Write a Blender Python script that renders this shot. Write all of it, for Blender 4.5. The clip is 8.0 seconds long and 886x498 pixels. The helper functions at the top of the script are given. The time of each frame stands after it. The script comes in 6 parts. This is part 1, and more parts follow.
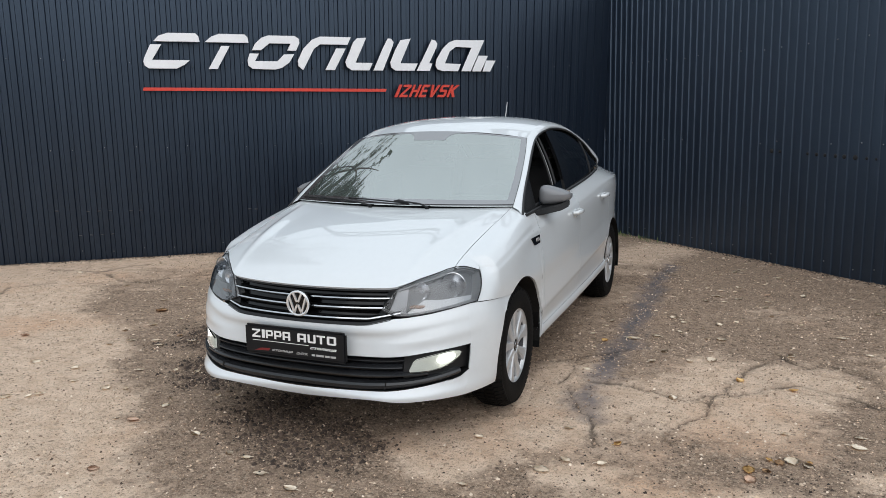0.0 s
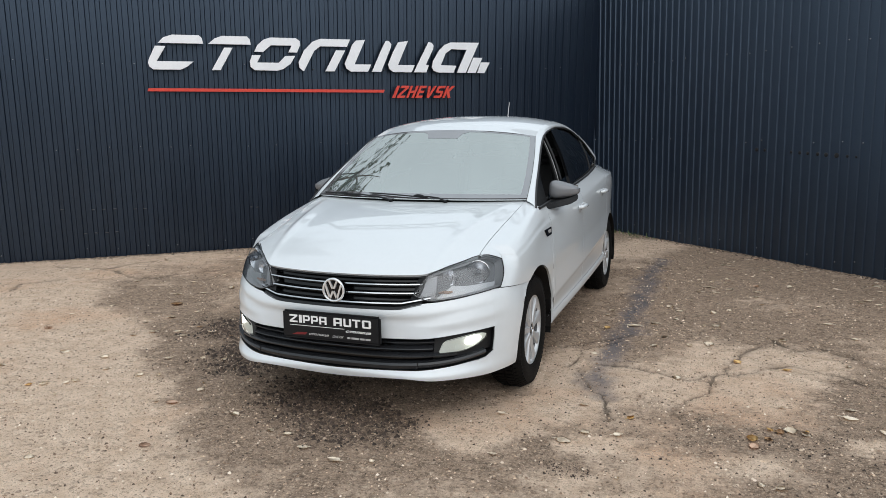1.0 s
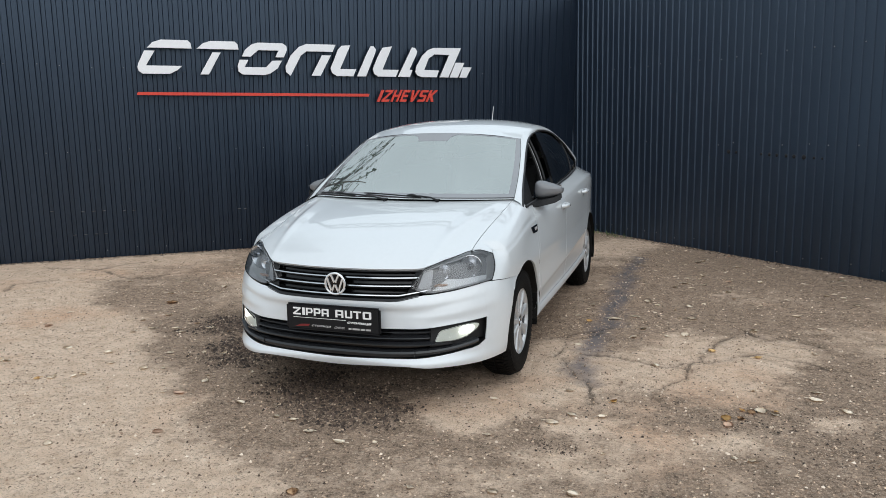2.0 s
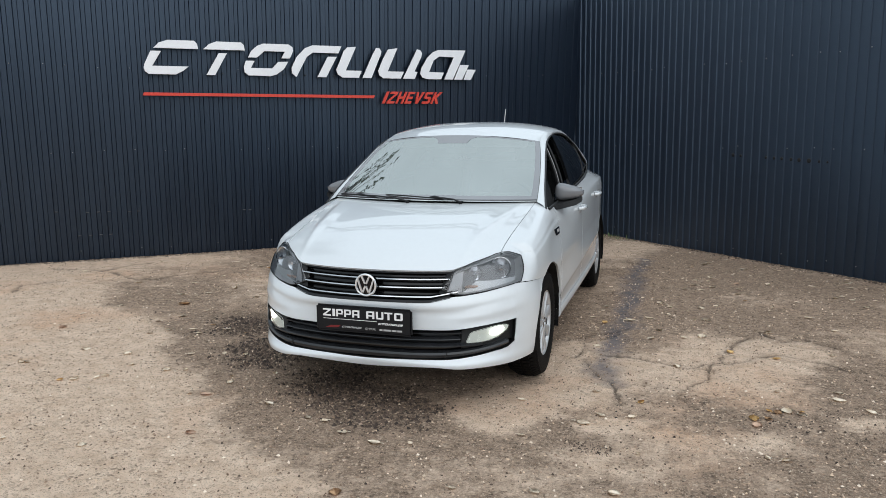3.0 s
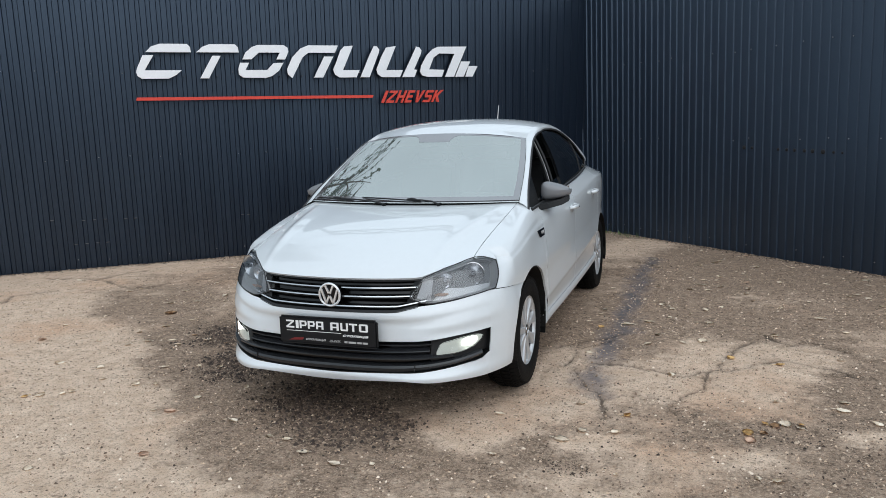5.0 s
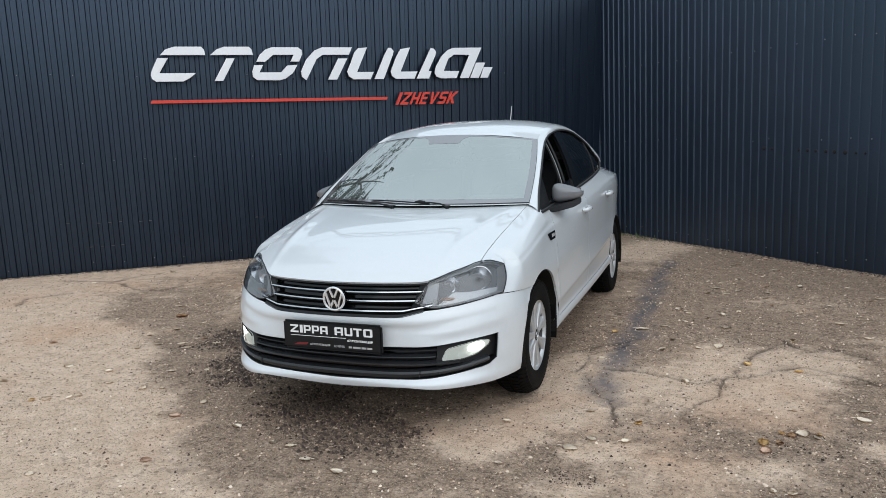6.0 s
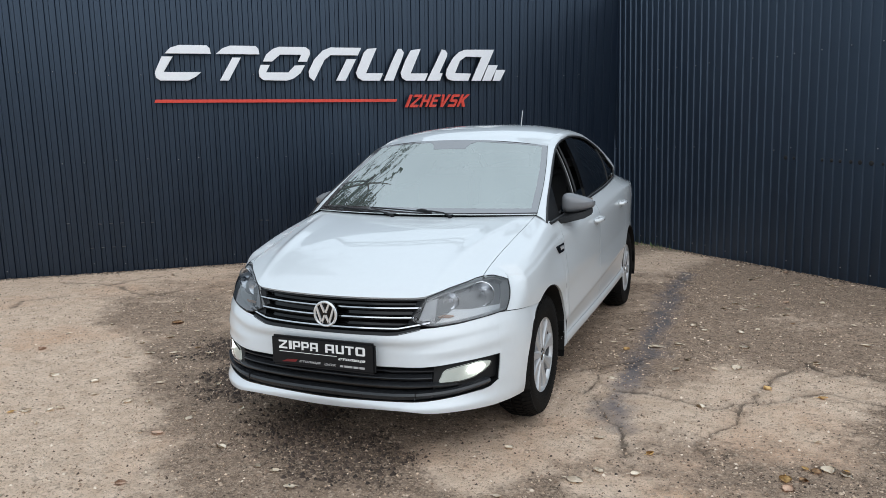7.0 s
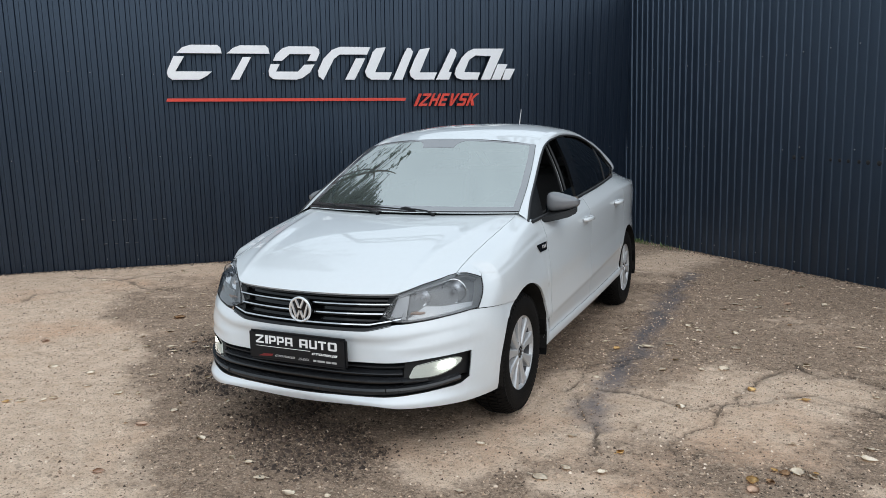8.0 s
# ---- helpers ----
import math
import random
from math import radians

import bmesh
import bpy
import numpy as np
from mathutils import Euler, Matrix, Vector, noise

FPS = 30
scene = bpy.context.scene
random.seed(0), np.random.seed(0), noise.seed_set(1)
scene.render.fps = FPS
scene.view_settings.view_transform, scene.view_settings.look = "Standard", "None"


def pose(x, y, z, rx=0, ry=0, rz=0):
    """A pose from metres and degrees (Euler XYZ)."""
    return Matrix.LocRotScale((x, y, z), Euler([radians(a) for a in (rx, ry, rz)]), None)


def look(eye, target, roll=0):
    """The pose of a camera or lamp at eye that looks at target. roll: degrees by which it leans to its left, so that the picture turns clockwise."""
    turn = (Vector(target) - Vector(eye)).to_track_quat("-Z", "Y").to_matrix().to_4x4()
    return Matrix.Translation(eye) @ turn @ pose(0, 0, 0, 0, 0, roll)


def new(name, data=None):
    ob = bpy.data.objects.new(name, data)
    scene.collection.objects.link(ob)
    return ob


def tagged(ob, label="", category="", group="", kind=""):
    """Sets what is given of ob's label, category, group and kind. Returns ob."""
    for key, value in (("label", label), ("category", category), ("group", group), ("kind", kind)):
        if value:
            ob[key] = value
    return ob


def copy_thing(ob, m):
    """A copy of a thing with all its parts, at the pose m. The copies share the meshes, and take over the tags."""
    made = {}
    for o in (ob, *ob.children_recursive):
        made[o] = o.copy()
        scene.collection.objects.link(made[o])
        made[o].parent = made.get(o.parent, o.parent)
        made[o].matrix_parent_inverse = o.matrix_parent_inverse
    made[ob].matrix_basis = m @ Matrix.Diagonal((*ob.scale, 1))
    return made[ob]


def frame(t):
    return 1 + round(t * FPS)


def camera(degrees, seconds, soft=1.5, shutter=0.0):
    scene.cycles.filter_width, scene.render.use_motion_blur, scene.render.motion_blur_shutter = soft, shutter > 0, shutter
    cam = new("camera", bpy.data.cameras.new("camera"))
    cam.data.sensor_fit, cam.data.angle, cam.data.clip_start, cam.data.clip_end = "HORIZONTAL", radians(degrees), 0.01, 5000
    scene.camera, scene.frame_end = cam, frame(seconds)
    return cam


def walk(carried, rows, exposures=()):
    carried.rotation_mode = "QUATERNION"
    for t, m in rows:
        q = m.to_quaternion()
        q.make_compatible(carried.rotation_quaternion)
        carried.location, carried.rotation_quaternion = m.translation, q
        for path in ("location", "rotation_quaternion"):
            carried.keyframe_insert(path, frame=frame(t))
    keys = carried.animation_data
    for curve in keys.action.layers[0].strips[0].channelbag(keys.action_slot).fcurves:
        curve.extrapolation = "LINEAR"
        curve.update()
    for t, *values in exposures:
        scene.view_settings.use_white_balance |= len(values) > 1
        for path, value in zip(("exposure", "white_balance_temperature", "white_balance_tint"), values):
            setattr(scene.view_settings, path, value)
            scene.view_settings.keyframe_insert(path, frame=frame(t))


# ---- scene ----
cam = camera(60.6, 8.0, soft=0.6)
PATH = [
    (0, (1.887, -3.677, 1.443), (1.132, -1.854, 1.114), -0.7),
    (0.5, (1.812, -3.866, 1.438), (1.076, -2.035, 1.11), -0.7),
    (1, (1.772, -4.006, 1.434), (1.071, -2.162, 1.107), -0.7),
    (2.3, (1.763, -4.303, 1.438), (1.132, -2.432, 1.119), -0.6),
    (2.5, (1.699, -4.313, 1.445), (1.075, -2.44, 1.126), -0.5),
    (3, (1.559, -4.358, 1.442), (0.95, -2.479, 1.126), -0.4),
    (3.5, (1.528, -4.383, 1.451), (0.925, -2.502, 1.136), -0.5),
    (4, (1.548, -4.335, 1.443), (0.939, -2.457, 1.125), -0.7),
    (4.5, (1.663, -4.157, 1.427), (1.013, -2.293, 1.111), -1.3),
    (4.7, (1.714, -4.095, 1.432), (1.053, -2.234, 1.115), -1.5),
    (6, (1.796, -3.945, 1.424), (1.069, -2.107, 1.114), -2.0),
    (6.5, (1.775, -3.827, 1.425), (1.035, -1.994, 1.12), -1.6),
    (7, (1.766, -3.697, 1.434), (1.006, -1.872, 1.132), -1.2),
    (7.5, (1.845, -3.649, 1.438), (1.052, -1.838, 1.137), -1.1),
    (8, (2.015, -3.63, 1.43), (1.184, -1.836, 1.126), -1.1),
]
walk(cam, [(t, look(eye, target, roll)) for t, eye, target, roll in PATH], exposures=[(0, 0.35, 6560, 12), (1, 0.35, 6560, 11), (2.5, 0.34, 6430, 10), (3.5, 0.34, 6380, 10), (4.5, 0.34, 6280, 10), (6, 0.34, 6280, 10), (7, 0.34, 6250, 10), (8, 0.34, 6330, 10)])

# ---- world and light ----
SUN_EL, SUN_AZ = 44.0, 145.0
world = bpy.data.worlds.new("overcast_sky")
scene.world = world
world.use_nodes = True
wn, wl = world.node_tree.nodes, world.node_tree.links
sky = wn.new("ShaderNodeTexSky")
sky.sky_type = "NISHITA"
sky.sun_disc = False
sky.sun_elevation, sky.sun_rotation = radians(SUN_EL), radians(SUN_AZ)
sky.air_density, sky.dust_density, sky.ozone_density = 1.0, 3.0, 1.0
# a closed cloud deck over the sky, three times as bright overhead as at the horizon
way, split = wn.new("ShaderNodeTexCoord"), wn.new("ShaderNodeSeparateXYZ")
wl.new(way.outputs["Generated"], split.inputs[0])
deck = wn.new("ShaderNodeValToRGB")
deck.color_ramp.elements[0].position, deck.color_ramp.elements[0].color = 0.0, (0.67, 0.757, 0.818, 1)
deck.color_ramp.elements[1].position, deck.color_ramp.elements[1].color = 1.0, (0.75, 0.86, 0.93, 1)
wl.new(split.outputs["Z"], deck.inputs[0])
bright = wn.new("ShaderNodeVectorMath")
bright.operation = "SCALE"
bright.inputs["Scale"].default_value = 7.9
wl.new(deck.outputs["Color"], bright.inputs[0])
# uneven cloud: slow swells of brightness
swell, depth_of = wn.new("ShaderNodeTexNoise"), wn.new("ShaderNodeMapRange")
swell.inputs["Scale"].default_value, swell.inputs["Detail"].default_value = 1.7, 5
depth_of.inputs["From Min"].default_value, depth_of.inputs["From Max"].default_value = 0.35, 0.65
depth_of.inputs["To Min"].default_value, depth_of.inputs["To Max"].default_value = 7.0, 9.0
wl.new(way.outputs["Generated"], swell.inputs["Vector"])
wl.new(swell.outputs["Fac"], depth_of.inputs["Value"])
wl.new(depth_of.outputs[0], bright.inputs["Scale"])
cover = wn.new("ShaderNodeMix")
cover.data_type = "RGBA"
cover.inputs["Factor"].default_value = 0.88
wl.new(sky.outputs["Color"], cover.inputs["A"])
wl.new(bright.outputs[0], cover.inputs["B"])
wl.new(cover.outputs["Result"], wn["Background"].inputs["Color"])
wn["Background"].inputs["Strength"].default_value = 0.12
sun = new("sun", bpy.data.lights.new("sun", "SUN"))
sun.data.energy, sun.data.angle, sun.data.color = 1.15, radians(90), (0.99, 0.985, 0.98)
sx, sy = math.sin(radians(SUN_AZ)), math.cos(radians(SUN_AZ))
sun.matrix_world = look((sx * 30, sy * 30, 30 * math.tan(radians(SUN_EL))), (0, 0, 0))

# ---- materials ----


def mat(name, base, rough=0.5, metal=0.0, coat=0.0, vary=0.0, scale=8.0, bump=0.0, bump_scale=120.0, ior=1.5, rough_vary=0.0, dirt_or_glint=None):
    """A principled material with noise at two scales in colour, roughness and relief."""
    m = bpy.data.materials.new(name)
    m.use_nodes = True
    n, l = m.node_tree.nodes, m.node_tree.links
    b = n["Principled BSDF"]
    b.inputs["Base Color"].default_value = (*base, 1)
    b.inputs["Roughness"].default_value = rough
    b.inputs["Metallic"].default_value = metal
    b.inputs["IOR"].default_value = ior
    b.inputs["Coat Weight"].default_value = coat
    b.inputs["Coat Roughness"].default_value = 0.015
    tc = n.new("ShaderNodeTexCoord")
    if vary or rough_vary:
        big, small = n.new("ShaderNodeTexNoise"), n.new("ShaderNodeTexNoise")
        big.inputs["Scale"].default_value, small.inputs["Scale"].default_value = scale, scale * 14
        big.inputs["Detail"].default_value = small.inputs["Detail"].default_value = 5
        add = n.new("ShaderNodeMath")
        add.operation = "ADD"
        for tex, slot in ((big, 0), (small, 1)):
            l.new(tc.outputs["Object"], tex.inputs["Vector"])
            l.new(tex.outputs["Fac"], add.inputs[slot])
        if vary:
            ramp = n.new("ShaderNodeMapRange")
            ramp.inputs["From Min"].default_value, ramp.inputs["From Max"].default_value = 0.6, 1.4
            l.new(add.outputs[0], ramp.inputs["Value"])
            mix = n.new("ShaderNodeMix")
            mix.data_type = "RGBA"
            mix.inputs["A"].default_value = (*[max(0, c * (1 - vary)) for c in base], 1)
            other = dirt_or_glint or [min(1, c * (1 + vary)) for c in base]
            mix.inputs["B"].default_value = (*other, 1)
            l.new(ramp.outputs[0], mix.inputs["Factor"])
            l.new(mix.outputs["Result"], b.inputs["Base Color"])
        if rough_vary:
            rr = n.new("ShaderNodeMapRange")
            rr.inputs["From Min"].default_value, rr.inputs["From Max"].default_value = 0.6, 1.4
            rr.inputs["To Min"].default_value, rr.inputs["To Max"].default_value = rough - rough_vary, rough + rough_vary
            l.new(add.outputs[0], rr.inputs["Value"])
            l.new(rr.outputs[0], b.inputs["Roughness"])
    if bump:
        tex, bp = n.new("ShaderNodeTexNoise"), n.new("ShaderNodeBump")
        tex.inputs["Scale"].default_value, tex.inputs["Detail"].default_value = bump_scale, 4
        bp.inputs["Strength"].default_value, bp.inputs["Distance"].default_value = bump, 0.004
        l.new(tc.outputs["Object"], tex.inputs["Vector"])
        l.new(tex.outputs["Fac"], bp.inputs["Height"])
        l.new(bp.outputs["Normal"], b.inputs["Normal"])
    return m


def glass(name, tint, ior=1.5, clear=0.9, rough=0.0, dust_glare=0.0, coating=(1.0, 1.0, 1.0)):
    """Thin pane: tinted see-through with mirror gloss driven by Fresnel."""
    m = bpy.data.materials.new(name)
    m.use_nodes = True
    n, l = m.node_tree.nodes, m.node_tree.links
    n.remove(n["Principled BSDF"])
    tr, gl, mx, fr = n.new("ShaderNodeBsdfTransparent"), n.new("ShaderNodeBsdfGlossy"), n.new("ShaderNodeMixShader"), n.new("ShaderNodeFresnel")
    tr.inputs["Color"].default_value = (*[c * clear for c in tint], 1)
    gl.inputs["Roughness"].default_value = rough
    gl.inputs["Color"].default_value = (*coating, 1)
    fr.inputs["IOR"].default_value = ior
    l.new(fr.outputs[0], mx.inputs[0])
    l.new(tr.outputs[0], mx.inputs[1])
    l.new(gl.outputs[0], mx.inputs[2])
    if dust_glare:
        # a thin film of dust and painted-in sky glare, uneven in drifts
        film, both, tex, rr, tc = n.new("ShaderNodeBsdfDiffuse"), n.new("ShaderNodeMixShader"), n.new("ShaderNodeTexNoise"), n.new("ShaderNodeMapRange"), n.new("ShaderNodeTexCoord")
        film.inputs["Color"].default_value = (0.64, 0.75, 0.72, 1)
        tex.inputs["Scale"].default_value, tex.inputs["Detail"].default_value = 2.2, 6
        rr.inputs["From Min"].default_value, rr.inputs["From Max"].default_value = 0.3, 0.7
        rr.inputs["To Min"].default_value, rr.inputs["To Max"].default_value = dust_glare * 0.75, dust_glare * 1.25
        l.new(tc.outputs["Object"], tex.inputs["Vector"])
        l.new(tex.outputs["Fac"], rr.inputs["Value"])
        l.new(rr.outputs[0], both.inputs[0])
        l.new(mx.outputs[0], both.inputs[1])
        l.new(film.outputs[0], both.inputs[2])
        mx = both
    l.new(mx.outputs[0], n["Material Output"].inputs["Surface"])
    return m


def lamp_mat(name, colour, strength, base=(0.8, 0.8, 0.8)):
    m = mat(name, base, 0.3)
    b = m.node_tree.nodes["Principled BSDF"]
    b.inputs["Emission Color"].default_value = (*colour, 1)
    b.inputs["Emission Strength"].default_value = strength
    return m


M_PAINT = mat("white_car_paint", (0.615, 0.645, 0.663), 0.42, coat=1.0, vary=0.02, scale=3.0, rough_vary=0.04)
M_BLACK = mat("black_plastic", (0.006, 0.0063, 0.007), 0.45, ior=1.36, vary=0.3, scale=20, bump=0.15, bump_scale=900)
M_GLOSSBLACK = mat("gloss_black", (0.004, 0.004, 0.0045), 0.12, ior=1.40)
M_RUBBER = mat("tyre_rubber", (0.002, 0.002, 0.0022), 0.75, ior=1.25, vary=0.35, scale=14, bump=0.3, bump_scale=300, dirt_or_glint=(0.006, 0.0058, 0.0055))
M_SATIN = mat("satin_black_plastic", (0.016, 0.017, 0.019), 0.26, ior=1.5, vary=0.2, scale=20)
M_BARREL = mat("dark_rim_barrel", (0.05, 0.05, 0.053), 0.45, metal=0.4, vary=0.3, scale=15)
M_SEAL = mat("rubber_seal", (0.012, 0.012, 0.013), 0.55)
M_LINER = mat("dusty_wheel_liner", (0.008, 0.008, 0.008), 0.9, ior=1.3, vary=0.4, scale=9, dirt_or_glint=(0.02, 0.018, 0.016))
M_CHROME = mat("chrome", (0.54, 0.55, 0.56), 0.10, metal=1.0)
M_SILVER = mat("bright_silver", (0.80, 0.81, 0.82), 0.18, metal=0.6)
M_ALLOY = mat("silver_alloy", (0.56, 0.57, 0.58), 0.34, metal=0.5, vary=0.08, scale=12)
M_DISC = mat("brake_disc_steel", (0.07, 0.066, 0.062), 0.5, metal=0.6, vary=0.3, scale=30)
M_GREY = mat("grey_mirror_paint", (0.17, 0.175, 0.185), 0.38, coat=0.3, vary=0.06, scale=10)
M_SCREEN = glass("windscreen_glass", (0.80, 0.92, 0.88), ior=6.7, clear=0.8, dust_glare=0.06, coating=(0.97, 1.0, 0.965))
M_FRIT = mat("printed_screen_edge", (0.075, 0.066, 0.070), 0.06, ior=4.2, vary=0.1, scale=30)
M_TINT = glass("tinted_glass", (0.10, 0.11, 0.11), ior=1.5, clear=0.5)
M_LENS = glass("headlight_lens", (0.95, 0.96, 0.97), ior=1.5, clear=0.97)
# strong light and dark mottling stands in for streaky reflections in the bowls
M_REFL = mat("lamp_reflector", (0.80, 0.81, 0.83), 0.22, metal=0.7, vary=0.6, scale=22, dirt_or_glint=(0.95, 0.96, 0.98))
M_HOUSING = mat("lamp_housing_grey", (0.15, 0.153, 0.157), 0.36, metal=0.2, vary=0.1, scale=12)
M_HOODTRIM = mat("lamp_upper_trim_grey", (0.37, 0.375, 0.385), 0.4, metal=0.3, vary=0.06, scale=12)
M_PALEHOUSE = mat("lamp_housing_silver", (0.48, 0.49, 0.50), 0.28, metal=0.4, vary=0.05)
M_AMBER = mat("amber_bulb", (0.50, 0.34, 0.26), 0.35)
M_BULB = mat("clear_bulb", (0.8, 0.82, 0.85), 0.1, metal=0.6)
M_FOG = lamp_mat("fog_lamp_lit", (1.0, 1.0, 0.93), 5.0)
M_FOGLENS = lamp_mat("fog_lamp_reflector_lit", (0.96, 1.0, 0.90), 0.16, (0.42, 0.44, 0.40))
M_CABIN = mat("dark_cabin_fabric", (0.035, 0.036, 0.038), 0.85, vary=0.25, scale=16, bump=0.2, bump_scale=500)
M_DASH = mat("dark_dashboard", (0.045, 0.046, 0.048), 0.6, vary=0.2, scale=10, bump=0.2, bump_scale=700)
M_HEAD = mat("pale_headliner", (0.42, 0.41, 0.39), 0.9, vary=0.05)
M_TAIL = mat("red_tail_lens", (0.35, 0.01, 0.01), 0.15, coat=0.5)
M_PLATE = mat("black_plate", (0.007, 0.008, 0.010), 0.45, ior=1.35, vary=0.2, scale=20)
M_WHITE = mat("white_print", (0.80, 0.80, 0.80), 0.5)
M_GREYPRINT = mat("grey_print", (0.42, 0.42, 0.42), 0.5)
M_REDPRINT = mat("red_print", (0.16, 0.012, 0.014), 0.5)
M_SIGN = mat("satin_silver_sign", (0.79, 0.80, 0.82), 0.42, vary=0.05, scale=4)
M_SIGNSIDE = mat("dark_sign_edge", (0.03, 0.03, 0.035), 0.5)
M_RED = mat("red_sign", (0.62, 0.05, 0.03), 0.40, vary=0.06, scale=4)
M_SCREW = mat("zinc_screw", (0.35, 0.35, 0.36), 0.45, metal=0.8)
M_DENT = mat("scuffed_bare_metal", (0.085, 0.088, 0.095), 0.5, metal=0.3)
M_SMUDGE = mat("dull_black_touch_up", (0.010, 0.010, 0.011), 0.8)
M_BARK = mat("bark", (0.07, 0.055, 0.045), 0.95, vary=0.4, scale=6, bump=0.6, bump_scale=40)
M_NEEDLE = mat("dark_green_needles", (0.035, 0.06, 0.035), 0.8, vary=0.4, scale=2)


def fence_mat(name, rough_lo, rough_hi, ior):
    m = mat(name, (0.0024, 0.0050, 0.0115), 0.40, vary=0.12, scale=1.6, ior=ior)
    n, l = m.node_tree.nodes, m.node_tree.links
    b = n["Principled BSDF"]
    b.inputs["Specular Tint"].default_value = (0.58, 0.76, 1.0, 1)
    # dust lying thin on the lower metre, in runs along the ribs
    geo, tex, mp = n.new("ShaderNodeTexCoord"), n.new("ShaderNodeTexNoise"), n.new("ShaderNodeMapping")
    mp.inputs["Scale"].default_value = (6.0, 6.0, 0.35)
    tex.inputs["Scale"].default_value, tex.inputs["Detail"].default_value = 2.0, 8
    l.new(geo.outputs["Object"], mp.inputs["Vector"])
    l.new(mp.outputs[0], tex.inputs["Vector"])
    rr = n.new("ShaderNodeMapRange")
    rr.inputs["From Min"].default_value, rr.inputs["From Max"].default_value = 0.35, 0.75
    rr.inputs["To Min"].default_value, rr.inputs["To Max"].default_value = rough_lo, rough_hi
    l.new(tex.outputs["Fac"], rr.inputs["Value"])
    l.new(rr.outputs[0], b.inputs["Roughness"])
    return m


M_FENCE = fence_mat("graphite_coated_sheet", 0.32, 0.42, 1.74)
# same coating, gloss raised and spread so the right wall looks more lit
M_FENCE_BRIGHT = fence_mat("brightened_graphite_sheet", 0.42, 0.52, 2.02)
M_CONCRETE = mat("grey_concrete_wall", (0.30, 0.30, 0.30), 0.9, vary=0.25, scale=0.7, bump=0.3, bump_scale=30)

# ---- mesh helpers ----


def spl(xs, vs):
    """Smooth curve through knots: a function of one number or array."""
    xs, vs = np.array(xs, float), np.array(vs, float)
    d = np.diff(vs) / np.diff(xs)
    t = np.r_[d[0], (d[:-1] + d[1:]) / 2, d[-1]]

    def f(x):
        x = np.clip(np.asarray(x, float), xs[0], xs[-1])
        i = np.clip(np.searchsorted(xs, x, "right") - 1, 0, len(xs) - 2)
        h = xs[i + 1] - xs[i]
        u = (x - xs[i]) / h
        return (2 * u**3 - 3 * u**2 + 1) * vs[i] + (u**3 - 2 * u**2 + u) * h * t[i] + (3 * u**2 - 2 * u**3) * vs[i + 1] + (u**3 - u**2) * h * t[i + 1]

    return f


def spl3(points, at=None):
    """A smooth curve in space through a few knots, over 0..1."""
    p = np.array(points, float)
    s = np.r_[0, np.cumsum(np.linalg.norm(np.diff(p, axis=0), axis=1))]
    s = s / s[-1] if at is None else np.array(at, float)
    fs = [spl(s, p[:, k]) for k in range(3)]
    return lambda u: np.stack([g(u) for g in fs], -1)


def raw(name, verts, faces, material, parent=None, label="", smooth=35.0, flip=False):
    me = bpy.data.meshes.new(name)
    me.from_pydata([tuple(map(float, v)) for v in verts], [], [tuple(map(int, f)) for f in faces])
    if flip:
        me.flip_normals()
    me.materials.append(material)
    if smooth:
        me.polygons.foreach_set("use_smooth", np.ones(len(me.polygons), bool))
        me.set_sharp_from_angle(angle=radians(smooth))
    me.update()
    ob = new(name, me)
    if parent:
        ob.parent = parent
    if label:
        tagged(ob, label)
    return ob


def part(name, bm, material, parent, label="", smooth=35.0):
    me = bpy.data.meshes.new(name)
    bmesh.ops.recalc_face_normals(bm, faces=bm.faces)
    bm.to_mesh(me)
    bm.free()
    me.materials.append(material)
    if smooth:
        me.polygons.foreach_set("use_smooth", np.ones(len(me.polygons), bool))
        me.set_sharp_from_angle(angle=radians(smooth))
    ob = new(name, me)
    ob.parent = parent
    if label:
        tagged(ob, label)
    return ob


def flip_x(p):
    q = np.array(p, float).copy()
    q[..., 0] *= -1
    return q


def shell(grids, depth=0.014, centre=(0, 1.3, 0.7)):
    """Joins point grids into verts and faces; each grid gets edges turned inward by depth."""
    verts, faces = [], []
    for g in grids:
        g = np.array(g, float)
        m, n = g.shape[:2]
        du, dv = np.gradient(g, axis=0), np.gradient(g, axis=1)
        nor = np.cross(du, dv)
        nor /= np.linalg.norm(nor, axis=-1, keepdims=True) + 1e-9
        out = (nor * (g - np.array(centre))).sum() > 0
        if not out:
            nor = -nor
        base = len(verts)
        verts += list(g.reshape(-1, 3))
        idx = base + np.arange(m * n).reshape(m, n)
        quads = np.stack([idx[:-1, :-1], idx[1:, :-1], idx[1:, 1:], idx[:-1, 1:]], -1).reshape(-1, 4)
        faces += list(quads if out else quads[:, ::-1])
        if depth:
            ring = list(idx[0, :]) + list(idx[1:, -1]) + list(idx[-1, -2::-1]) + list(idx[-2:0:-1, 0])
            flat, nf = g.reshape(-1, 3), nor.reshape(-1, 3)
            low = len(verts)
            verts += [flat[i - base] - depth * nf[i - base] for i in ring]
            k = len(ring)
            for a in range(k):
                b = (a + 1) % k
                q = (ring[a], ring[b], low + b, low + a)
                faces.append(q if not out else q[::-1])
    return verts, faces


def panel(name, grids, material, parent, label="", depth=0.014, both=False):
    if both:
        grids = list(grids) + [flip_x(g)[::-1] for g in grids]
    v, f = shell(grids, depth)
    return raw(name, v, f, material, parent, label)


